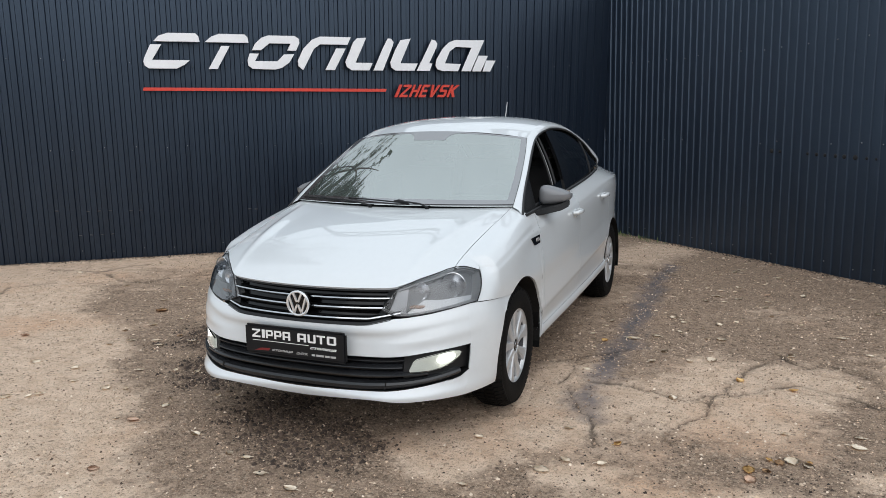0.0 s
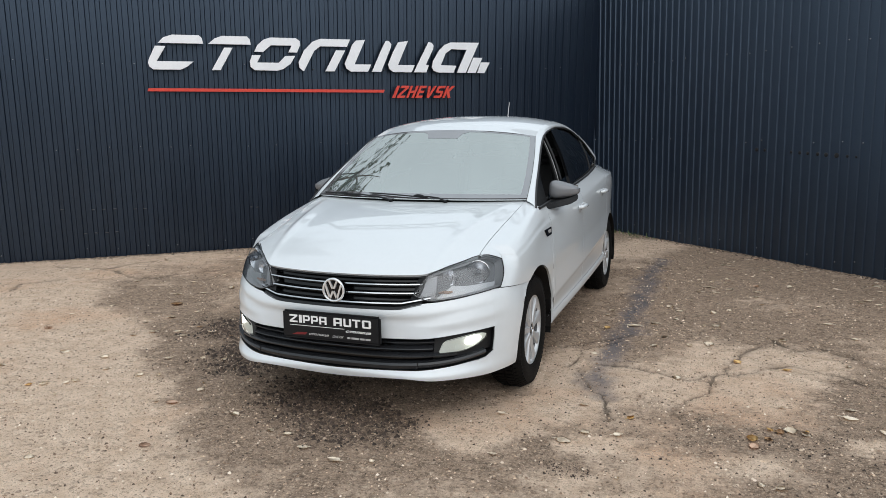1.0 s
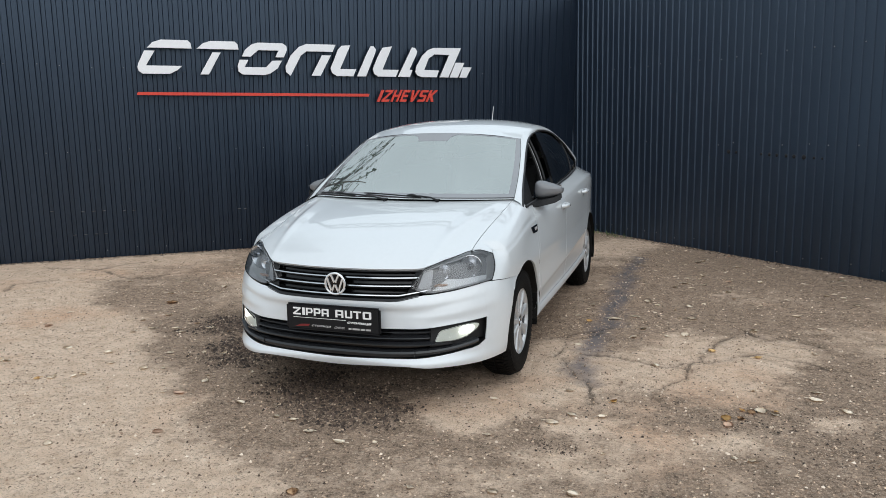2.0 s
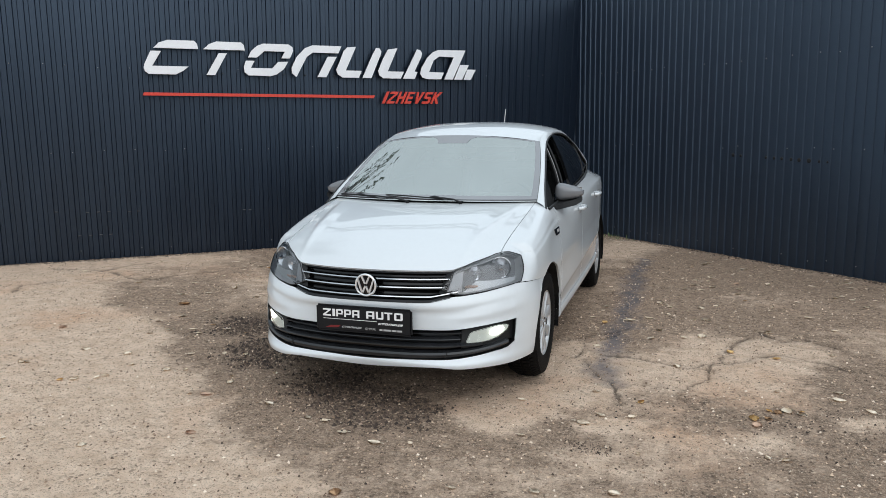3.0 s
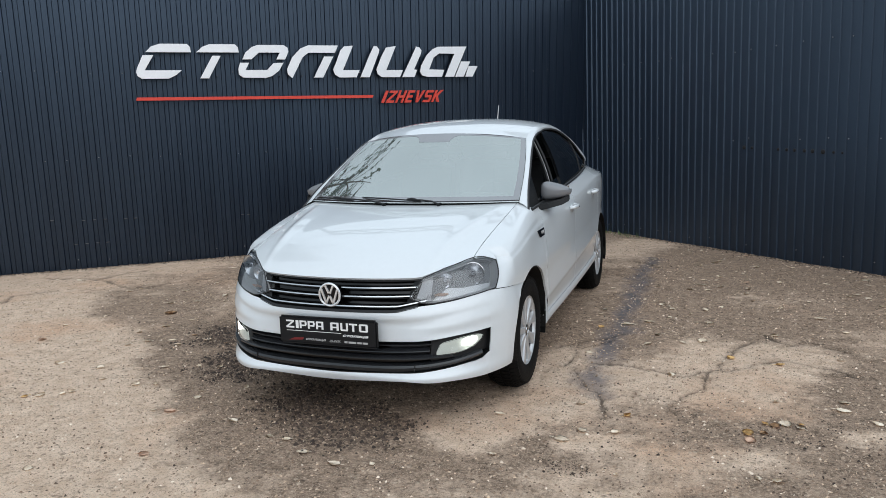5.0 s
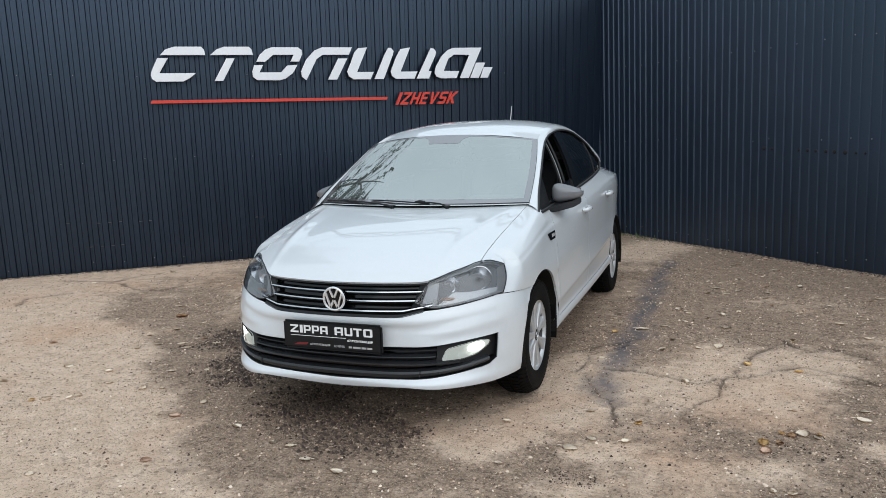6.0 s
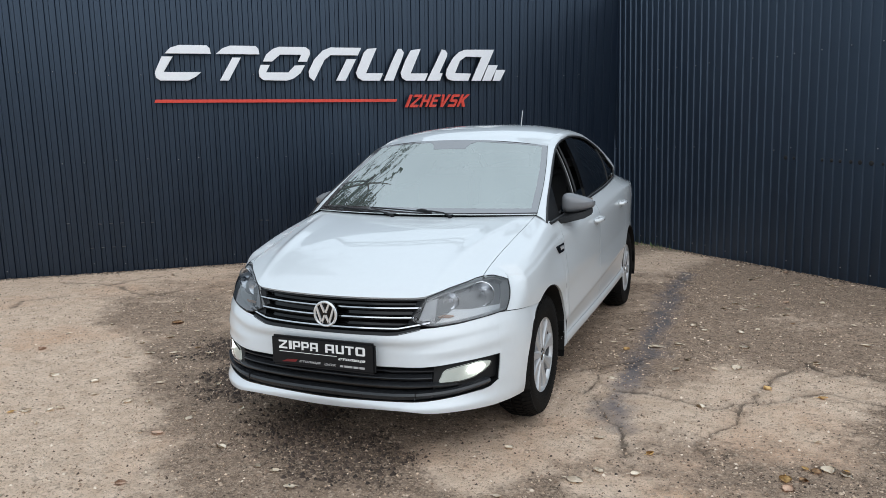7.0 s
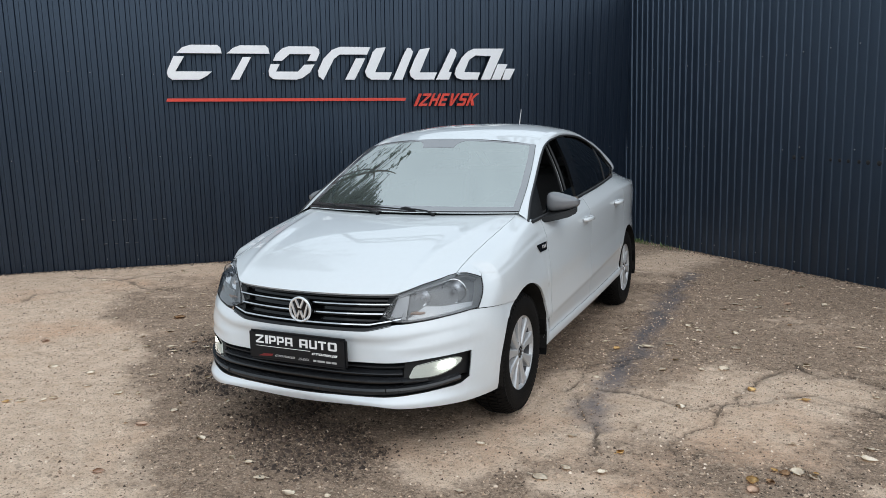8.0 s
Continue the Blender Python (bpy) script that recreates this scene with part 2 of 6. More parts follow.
def slab(name, outline, depth, material, parent, label="", m=None, bevel=0.0):
    """A flat shape (x, z) given thickness towards +y, then posed by m."""
    bm = bmesh.new()
    vs = [bm.verts.new((x, 0, z)) for x, z in outline]
    f = bm.faces.new(vs)
    r = bmesh.ops.extrude_face_region(bm, geom=[f])
    bmesh.ops.translate(bm, verts=[v for v in r["geom"] if isinstance(v, bmesh.types.BMVert)], vec=(0, depth, 0))
    bmesh.ops.recalc_face_normals(bm, faces=bm.faces)
    if bevel:
        bmesh.ops.bevel(bm, geom=[e for e in bm.edges], offset=bevel, segments=2, affect="EDGES")
    if m:
        bm.transform(m)
    return part(name, bm, material, parent, label)


def box(sx, sy, sz, m=None, bevel=0.0, seg=2):
    bm = bmesh.new()
    bmesh.ops.create_cube(bm, size=1.0, matrix=Matrix.Diagonal((sx, sy, sz, 1)))
    if bevel:
        bmesh.ops.bevel(bm, geom=list(bm.edges), offset=bevel, segments=seg, affect="EDGES")
    if m:
        bm.transform(m)
    return bm


def rod(points, radius, sides=8):
    """A round rod of varying radius along a line of points."""
    p = [Vector(q) for q in points]
    rs = radius if hasattr(radius, "__len__") else [radius] * len(p)
    bm, rings = bmesh.new(), []
    for i, q in enumerate(p):
        way = (p[min(i + 1, len(p) - 1)] - p[max(i - 1, 0)]).normalized()
        side = way.orthogonal().normalized() if i == 0 else (side - way * side.dot(way)).normalized()
        up = way.cross(side)
        rings.append([bm.verts.new(q + rs[i] * (math.cos(a) * side + math.sin(a) * up)) for a in np.arange(sides) * 2 * math.pi / sides])
    for a, b in zip(rings, rings[1:]):
        for k in range(sides):
            bm.faces.new((a[k], a[(k + 1) % sides], b[(k + 1) % sides], b[k]))
    bm.faces.new(rings[0][::-1])
    bm.faces.new(rings[-1])
    return bm


def ribbon(points, width, thick, normal):
    """A flat strip with thickness along a line, lying across the given normals."""
    p = np.array(points, float)
    nr = np.broadcast_to(np.array(normal, float), p.shape)
    way = np.gradient(p, axis=0)
    across = np.cross(way, nr)
    across /= np.linalg.norm(across, axis=1, keepdims=True)
    bm, rings = bmesh.new(), []
    for i in range(len(p)):
        w = width[i] if hasattr(width, "__len__") else width
        c = [p[i] - across[i] * w / 2, p[i] + across[i] * w / 2, p[i] + across[i] * w * 0.42 + nr[i] * thick, p[i] - across[i] * w * 0.42 + nr[i] * thick]
        rings.append([bm.verts.new(q) for q in c])
    for a, b in zip(rings, rings[1:]):
        for k in range(4):
            bm.faces.new((a[k], a[(k + 1) % 4], b[(k + 1) % 4], b[k]))
    bm.faces.new(rings[0])
    bm.faces.new(rings[-1][::-1])
    return bm


def lathe(profile, seg=64, axis="x"):
    """Turns a profile of (along, radius) round the x axis."""
    bm, rings = bmesh.new(), []
    for a in np.arange(seg) * 2 * math.pi / seg:
        rings.append([bm.verts.new((x, r * math.cos(a), r * math.sin(a))) for x, r in profile])
    for i in range(seg):
        a, b = rings[i], rings[(i + 1) % seg]
        for k in range(len(profile) - 1):
            bm.faces.new((a[k], a[k + 1], b[k + 1], b[k]))
    return bm


def thing(name, label, category, group="", place=None):
    ob = tagged(new(name), label, category, group)
    if place is not None:
        ob.matrix_world = place
    return ob

# ---- the yard: ground ----


def blob(x, y, cx, cy, rx, ry, turn):
    c, s = math.cos(radians(turn)), math.sin(radians(turn))
    u, v = (x - cx) * c + (y - cy) * s, (y - cy) * c - (x - cx) * s
    return np.exp(-((u / rx) ** 2 + (v / ry) ** 2) * 0.9)


def rough_noise(x, y, scale, seed):
    """Smooth value noise over arrays, -1..1."""
    rng = np.random.default_rng(seed)
    tab = rng.uniform(-1, 1, (64, 64))
    u, v = x * scale + 100, y * scale + 100
    i, j = np.floor(u).astype(int), np.floor(v).astype(int)
    a, b = u - i, v - j
    a, b = a * a * (3 - 2 * a), b * b * (3 - 2 * b)
    t = lambda p, q: tab[p % 64, q % 64]
    return (t(i, j) * (1 - a) + t(i + 1, j) * a) * (1 - b) + (t(i, j + 1) * (1 - a) + t(i + 1, j + 1) * a) * b


DRY = [(-4.3, 1.6, 1.2, 0.75, 40), (-4.0, 2.4, 0.9, 0.5, 30), (0.66, -0.74, 0.30, 0.24, 15), (0.98, -0.36, 0.24, 0.20, 30), (1.15, 0.05, 0.40, 0.42, 0), (1.55, 0.14, 0.44, 0.46, 0), (1.92, 0.38, 0.42, 0.50, 20), (2.22, 0.82, 0.32, 0.36, 20), (0.98, 0.46, 0.26, 0.30, 0), (2.42, -0.38, 0.20, 0.11, 22), (1.24, -0.77, 0.17, 0.09, 22), (0.85, 4.9, 0.5, 0.8, -20)]
WET = [(-0.15, -0.72, 0.72, 0.40, -28), (-0.95, -0.10, 0.46, 0.50, -40), (-1.60, 0.48, 0.46, 0.40, -40)]
MILD = [(1.95, -0.72, 0.9, 0.30, 25), (-1.9, 1.7, 0.7, 1.0, 40), (2.9, 0.8, 0.5, 0.8, 20)]
SCUFF = [(1.85, -0.53, 0.62, 0.15, 20), (2.42, 0.06, 0.20, 0.20, 20), (-2.85, 0.98, 0.9, 0.26, 45), (-1.98, -0.55, 0.45, 0.045, 32), (0.96, -0.83, 0.13, 0.07, 20)]
CRACKS = [
    [(0.95, 0.35), (1.06, 0.07), (1.19, -0.13), (1.27, -0.45)],
    [(1.25, 0.42), (1.44, 0.39), (1.59, 0.33), (1.76, 0.42), (1.83, 0.68), (1.96, 1.11)],
    [(1.76, 0.42), (1.69, 0.10), (1.58, -0.17), (1.58, -0.34)],
    [(1.84, 0.45), (1.98, 0.59), (2.12, 0.74), (2.26, 0.70), (2.39, 0.65), (2.55, 0.50)],
    [(2.01, 1.31), (2.14, 1.17), (2.22, 1.09), (2.38, 1.15), (2.56, 1.00)],
    [(0.69, 0.70), (0.92, 0.78), (1.07, 0.90), (1.15, 1.05)],
    [(0.95, 0.35), (0.98, 0.69), (1.14, 0.92)],
    [(1.07, 0.42), (1.25, 0.42)],
    [(-4.79, 1.87), (-4.23, 1.93), (-3.50, 1.64), (-3.34, 1.69), (-3.32, 1.89), (-3.00, 2.15)],
    [(-4.23, 1.93), (-4.15, 2.22), (-4.00, 2.47)],
    [(-4.24, 0.87), (-4.40, 1.11), (-4.18, 1.35)],
    [(0.55, 4.2), (0.95, 3.95), (1.25, 3.6)],
]
STREAK = [(1.13, 4.11), (1.11, 3.11), (1.13, 1.96), (1.15, 1.19), (1.13, 0.68), (1.11, 0.27), (1.16, -0.06)]


def near_line(x, y, line, wobble, seed):
    """Distance to a broken line, wandering a little."""
    wx = x + wobble * (rough_noise(x, y, 6, seed) + 0.45 * rough_noise(x, y, 23, seed + 1) + 0.2 * rough_noise(x, y, 61, seed + 5))
    wy = y + wobble * (rough_noise(x, y, 6, seed + 2) + 0.45 * rough_noise(x, y, 23, seed + 3) + 0.2 * rough_noise(x, y, 61, seed + 6))
    best = np.full(x.shape, 9.0)
    for (ax, ay), (bx, by) in zip(line, line[1:]):
        dx, dy = bx - ax, by - ay
        k = np.clip(((wx - ax) * dx + (wy - ay) * dy) / (dx * dx + dy * dy), 0, 1)
        best = np.minimum(best, np.hypot(wx - ax - k * dx, wy - ay - k * dy))
    return best


def ground_fields(x, y):
    """How dry, cracked and oily the ground is, and its height."""
    dry = np.zeros(x.shape)
    for b in DRY:
        dry = np.maximum(dry, blob(x, y, *b))
    # dusty ground on the open side of the dirt in front of the car, with a trodden band across it
    open_side = -0.657 * (x + 2.4) - 0.754 * (y - 0.35)
    dry = np.maximum(dry, np.clip(open_side / 0.45 + 0.45, 0, 1.0))
    for b in MILD:
        dry = np.maximum(dry, 0.5 * blob(x, y, *b))
    for b in SCUFF:
        dry = dry - 0.32 * blob(x, y, *b)
    for b in WET:
        dry = dry - 0.65 * blob(x, y, *b)
    damp = np.zeros(x.shape)
    for b in WET:
        damp = np.maximum(damp, blob(x, y, *b))
    damp = np.clip((damp + 0.25 * rough_noise(x, y, 3.3, 25) + 0.15 * rough_noise(x, y, 12, 26) - 0.36) / 0.50, 0, 1)
    dry = dry + 0.28 * rough_noise(x, y, 1.3, 5) + 0.20 * rough_noise(x, y, 4.1, 6) + 0.10 * rough_noise(x, y, 11, 7) + 0.10 * rough_noise(x, y, 29, 8)
    dry = np.clip((dry - 0.06) / 0.62, 0, 1)
    crack = np.zeros(x.shape)
    for i, c in enumerate(CRACKS):
        wide = (0.0095 if c[0][0] > 0 else 0.018) * (1 + 0.75 * rough_noise(x, y, 9, 40 + i) + 0.4 * rough_noise(x, y, 37, 60 + i))
        far = near_line(x, y, c, 0.040, 50 + 4 * i)
        crack = np.maximum(crack, np.maximum(np.clip(1.5 - far / np.maximum(wide, 0.002), 0, 1), 0.35 * np.clip(1 - far / 0.055, 0, 1)))
    oil = np.clip(1.1 - near_line(x, y, STREAK, 0.06, 90) / 0.12, 0, 1) * (0.88 + 0.22 * rough_noise(x, y, 7, 95))
    z = 0.005 * rough_noise(x, y, 0.9, 11) + 0.003 * rough_noise(x, y, 4, 12) + 0.0025 * rough_noise(x, y, 13, 13) + 0.0015 * rough_noise(x, y, 31, 14)
    z = z - 0.014 * crack
    return dry, crack, np.clip(oil, 0, 1), z, damp


def ground_mat():
    m = bpy.data.materials.new("worn_gravelly_asphalt")
    m.use_nodes = True
    n, l = m.node_tree.nodes, m.node_tree.links
    b = n["Principled BSDF"]
    tc = n.new("ShaderNodeTexCoord")

    def noise_tex(scale, detail=6, rough=0.6):
        t = n.new("ShaderNodeTexNoise")
        t.inputs["Scale"].default_value, t.inputs["Detail"].default_value, t.inputs["Roughness"].default_value = scale, detail, rough
        l.new(tc.outputs["Object"], t.inputs["Vector"])
        return t.outputs["Fac"]

    def span(v, a, c, lo=0.0, hi=1.0):
        r = n.new("ShaderNodeMapRange")
        for k, val in (("From Min", a), ("From Max", c), ("To Min", lo), ("To Max", hi)):
            r.inputs[k].default_value = val
        l.new(v, r.inputs["Value"])
        return r.outputs[0]

    def op(kind, p, q):
        t = n.new("ShaderNodeMath")
        t.operation = kind
        for k, v in enumerate((p, q)):
            if isinstance(v, float):
                t.inputs[k].default_value = v
            else:
                l.new(v, t.inputs[k])
        return t.outputs[0]

    def mix(f, p, q):
        t = n.new("ShaderNodeMix")
        t.data_type = "RGBA"
        for k, v in (("Factor", f), ("A", p), ("B", q)):
            if isinstance(v, tuple):
                t.inputs[k].default_value = (*v, 1)
            else:
                l.new(v, t.inputs[k])
        return t.outputs["Result"]

    def attr(name):
        t = n.new("ShaderNodeAttribute")
        t.attribute_name = name
        return t.outputs["Fac"]

    fine, mid, grit = noise_tex(55, 8, 0.7), noise_tex(9, 6), noise_tex(210, 4, 0.7)
    dry = span(op("ADD", attr("dry"), op("MULTIPLY", op("SUBTRACT", op("ADD", op("ADD", fine, grit), mid), 1.5), 0.75)), 0.12, 0.88)
    dry = op("ADD", dry, op("MULTIPLY", attr("far"), op("MULTIPLY", op("SUBTRACT", noise_tex(0.7, 5), 0.5), 2.4)))
    wet_c = mix(span(mid, 0.35, 0.65), (0.100, 0.069, 0.050), (0.300, 0.213, 0.155))
    wet_c = mix(span(fine, 0.35, 0.7), wet_c, (0.46, 0.330, 0.233))
    dry_c = mix(span(mid, 0.35, 0.65), (0.62, 0.450, 0.325), (0.78, 0.600, 0.458))
    dry_c = mix(span(fine, 0.42, 0.30), dry_c, (0.26, 0.185, 0.125))
    clump = noise_tex(26, 7, 0.75)
    wet_c = mix(op("MULTIPLY", span(clump, 0.50, 0.36), 0.8), wet_c, (0.036, 0.022, 0.015))
    dry_c = mix(op("MULTIPLY", span(clump, 0.45, 0.33), 0.32), dry_c, (0.19, 0.125, 0.082))
    red = span(noise_tex(0.8, 3), 0.52, 0.68)
    dry_c = mix(op("MULTIPLY", red, 0.5), dry_c, (0.62, 0.35, 0.205))
    col = mix(dry, wet_c, dry_c)
    col = mix(op("MULTIPLY", attr("damp"), span(fine, 0.72, 0.34, 0.10, 0.95)), col, (0.036, 0.023, 0.016))
    # pebbles pressed into the surface, at two sizes
    pebble_h = []
    for size, share, seed in ((75.0, 0.34, (0.0, 0.0, 0.0)), (34.0, 0.12, (3.1, 1.7, 0.0)), (150.0, 0.40, (5.0, 2.0, 0.0))):
        mp, vo = n.new("ShaderNodeMapping"), n.new("ShaderNodeTexVoronoi")
        mp.inputs["Location"].default_value = seed
        l.new(tc.outputs["Object"], mp.inputs["Vector"])
        vo.voronoi_dimensions = "2D"
        vo.inputs["Scale"].default_value = size
        l.new(mp.outputs[0], vo.inputs["Vector"])
        sep = n.new("ShaderNodeSeparateColor")
        l.new(vo.outputs["Color"], sep.inputs[0])
        chosen = span(sep.outputs[0], share + 0.01, share - 0.01)
        dot = op("MULTIPLY", span(vo.outputs["Distance"], 0.42, 0.28), chosen)
        tone = mix(sep.outputs[1], (0.20, 0.140, 0.100), (0.70, 0.54, 0.41))
        col = mix(op("MULTIPLY", dot, 0.62), col, tone)
        pebble_h.append(op("MULTIPLY", dot, 40.0 / size))
    col = mix(op("MULTIPLY", attr("oil"), 0.74), col, (0.090, 0.098, 0.126))
    col = mix(op("MULTIPLY", attr("crack"), 0.70), col, (0.030, 0.025, 0.021))
    b.inputs["Specular IOR Level"].default_value = 0.2
    l.new(col, b.inputs["Base Color"])
    l.new(span(dry, 0, 1, 0.72, 0.92), b.inputs["Roughness"])
    h = op("ADD", op("ADD", op("MULTIPLY", fine, 1.2), op("MULTIPLY", grit, 0.8)), op("ADD", pebble_h[0], pebble_h[1]))
    bp = n.new("ShaderNodeBump")
    bp.inputs["Strength"].default_value, bp.inputs["Distance"].default_value = 0.9, 0.010
    l.new(h, bp.inputs["Height"])
    l.new(bp.outputs["Normal"], b.inputs["Normal"])
    return m


M_GROUND = ground_mat()


def axis_steps(lo, hi, step, fine_lo, fine_hi, far):
    """Even steps over the yard, half as long near the camera, then ever longer ones out to the horizon."""
    core = np.r_[np.arange(lo, fine_lo, step), np.arange(fine_lo, fine_hi, step * 0.4), np.arange(fine_hi, hi, step)]
    grow = np.cumsum(step * 1.35 ** np.arange(1, 40))
    grow = grow[grow < far]
    return np.r_[(lo - grow)[::-1], core, hi + grow]


def build_ground():
    xs, ys = axis_steps(-5.6, 3.6, 0.022, 0.75, 2.45, 900), axis_steps(-2.2, 6.6, 0.022, -0.55, 1.35, 900)
    x, y = np.meshgrid(xs, ys, indexing="ij")
    dry, crack, oil, z, damp = ground_fields(x, y)
    away = np.clip(np.maximum(np.abs(x + 1.0) - 4.6, np.abs(y - 2.2) - 4.4) / 1.6, 0, 1)
    z *= 1 - away
    dry, crack, oil, damp = dry * (1 - away) + 0.45 * away, crack * (1 - away), oil * (1 - away), damp * (1 - away)
    m, k = x.shape
    me = bpy.data.meshes.new("ground")
    idx = np.arange(m * k).reshape(m, k)
    quads = np.stack([idx[:-1, :-1], idx[1:, :-1], idx[1:, 1:], idx[:-1, 1:]], -1).reshape(-1, 4)
    me.vertices.add(m * k)
    me.vertices.foreach_set("co", np.stack([x, y, z], -1).ravel())
    me.loops.add(quads.size)
    me.loops.foreach_set("vertex_index", quads.ravel())
    me.polygons.add(len(quads))
    me.polygons.foreach_set("loop_start", np.arange(0, quads.size, 4))
    for name, v in (("dry", dry), ("crack", crack), ("oil", oil), ("damp", damp), ("far", away)):
        at = me.attributes.new(name, "FLOAT", "POINT")
        at.data.foreach_set("value", v.ravel())
    me.update(calc_edges=True)
    me.polygons.foreach_set("use_smooth", np.ones(len(quads), bool))
    me.materials.append(M_GROUND)
    return tagged(new("ground", me), "cracked brown asphalt yard, patchy with dry dust and damp dirt", "ground", kind="structure")


ground = build_ground()


def ground_z(x, y):
    return float(ground_fields(np.array([float(x)]), np.array([float(y)]))[3][0])


# ---- the fence: two walls of ribbed sheet meeting in a corner ----
UP = Vector((0.028, -0.041, 1.0)).normalized()
CORNER = Vector((-0.016, 6.478, 0.0))
FENCE_H = 3.19


def wall_frame(turn):
    """x along the wall from the corner, y out of its face to the yard, z up the wall."""
    d = Vector((math.cos(radians(turn)), math.sin(radians(turn)), 0))
    u = (UP - d * d.dot(UP)).normalized()
    nrm = d.cross(u)
    m = Matrix((d, nrm, u)).transposed().to_4x4()
    m.translation = CORNER
    return m


LEFT, RIGHT = wall_frame(40.2), wall_frame(-42.7)


def sheet_mesh(name, pitch, coating, ribs=11):
    """One sheet: trapezoid ribs 10 mm deep, 1.2 mm of steel made 3 mm at the turned edges."""
    prof = []
    for i in range(ribs):
        x = i * pitch
        prof += [(x, 0.0), (x + pitch * 0.50, 0.0), (x + pitch * 0.575, -0.014), (x + pitch * 0.925, -0.014)]
    prof.append((ribs * pitch, 0.0))
    verts, faces = [], []
    zs = [-0.03, FENCE_H * 0.5, FENCE_H]
    for back in (0.0, -0.003):
        for z in zs:
            verts += [(x, y + back, z) for x, y in prof]
    k, r = len(prof), len(zs)
    for s in range(2):
        for j in range(r - 1):
            for i in range(k - 1):
                a = (s * r + j) * k + i
                q = (a, a + 1, a + 1 + k, a + k)
                faces.append(q[::-1] if s == 0 else q)
    for j, e in ((0, 0), (r - 1, 1)):
        for i in range(k - 1):
            a, b = j * k + i, (r + j) * k + i
            faces.append((a, b, b + 1, a + 1) if e else (a, a + 1, b + 1, b))
    me = bpy.data.meshes.new(name)
    me.from_pydata(verts, [], faces)
    me.materials.append(coating)
    return me


def small_mesh(bm, name, material, smooth=True):
    me = bpy.data.meshes.new(name)
    bm.to_mesh(me)
    bm.free()
    me.materials.append(material)
    if smooth:
        me.polygons.foreach_set("use_smooth", np.ones(len(me.polygons), bool))
    return me


def child(name, me, parent, m, label=""):
    ob = new(name, me)
    ob.parent = parent
    ob.matrix_basis = m
    if label:
        tagged(ob, label)
    return ob


def screw_mesh():
    bm = bmesh.new()
    bmesh.ops.create_cone(bm, cap_ends=True, segments=6, radius1=0.006, radius2=0.005, depth=0.006, matrix=pose(0, 0.003, 0, -90))
    return small_mesh(bm, "screw", M_SCREW)


def fence(name, frame_m, pitch, first, count, label, coating):
    root = tagged(new(name), label, "fence", kind="structure")
    root.matrix_world = frame_m
    me, sc = sheet_mesh("sheet", pitch, coating), screw_mesh()
    rng = random.Random(name)
    for i in range(count):
        x = first + i * pitch * 11
        child("sheet", me, root, pose(x, rng.uniform(-0.001, 0.001), rng.uniform(-0.008, 0.008)))
        for z in (0.10, 1.21, 2.13):
            for k in (0, 3, 5, 8):
                if rng.random() < 0.75:
                    child("screw", sc, root, pose(x + pitch * (k + 0.75), -0.0095, z + rng.uniform(-0.02, 0.02)))
    return root


wall_left = fence("wall_left", LEFT, 0.1057, -0.1057 * 11 * 7, 7, "graphite-black ribbed steel sheet fence with a dealer sign", M_FENCE)
wall_right = fence("wall_right", RIGHT, 0.1017, 0.0, 6, "graphite-black ribbed steel sheet fence running from the corner", M_FENCE_BRIGHT)

# plain unseen wall closing the yard behind the camera, added to darken left-fence reflections
unseen_wall = tagged(new("unseen_back_wall"), "unseen plain grey concrete wall added behind the camera", "wall", kind="structure")
for x in np.arange(-16.0, 16.0, 4.0):
    part("panel", box(3.98, 0.16, 2.7, Matrix.Translation((x + 2, -12.5, 1.32)), 0.012), M_CONCRETE, unseen_wall)

# scuffs and touch-ups on the sheets
for x, z in ((-6.58, 0.56), (-6.27, 0.54), (-6.16, 0.54), (-6.05, 0.54), (-5.84, 0.53), (-5.74, 0.53), (-6.37, 0.28), (-6.26, 0.28), (-6.15, 0.28), (-6.05, 0.28), (-4.57, 0.49), (-4.50, 0.485)):
    child("dent", small_mesh(box(0.036, 0.004, 0.010, bevel=0.0018, seg=1), "dent", M_DENT), wall_left, pose(x, 0.002, z, 0, 6 * math.sin(97 * x), 0), "bare scuffed dent")
for x, r in ((2.77, 0.022), (2.87, 0.016), (3.19, 0.016), (3.29, 0.018), (3.38, 0.018), (3.49, 0.019), (3.58, 0.022), (3.69, 0.025), (3.80, 0.015), (3.89, 0.013)):
    bm = bmesh.new()
    bmesh.ops.create_cone(bm, cap_ends=True, segments=12, radius1=r, radius2=r * 0.8, depth=0.004, matrix=pose(0, 0.002, 0, -90))
    child("touch_up_spot", small_mesh(bm, "touch_up_spot", M_SMUDGE), wall_right, pose(x, -0.0005, 1.125 - 0.035 * (x - 2.77)), "dull black touch-up spot")

# ---- the sign ----
SIGN_Y = 0.10
sign = thing("wall_sign", "raised silver dealer lettering with a red underline on the fence", "sign", place=LEFT)


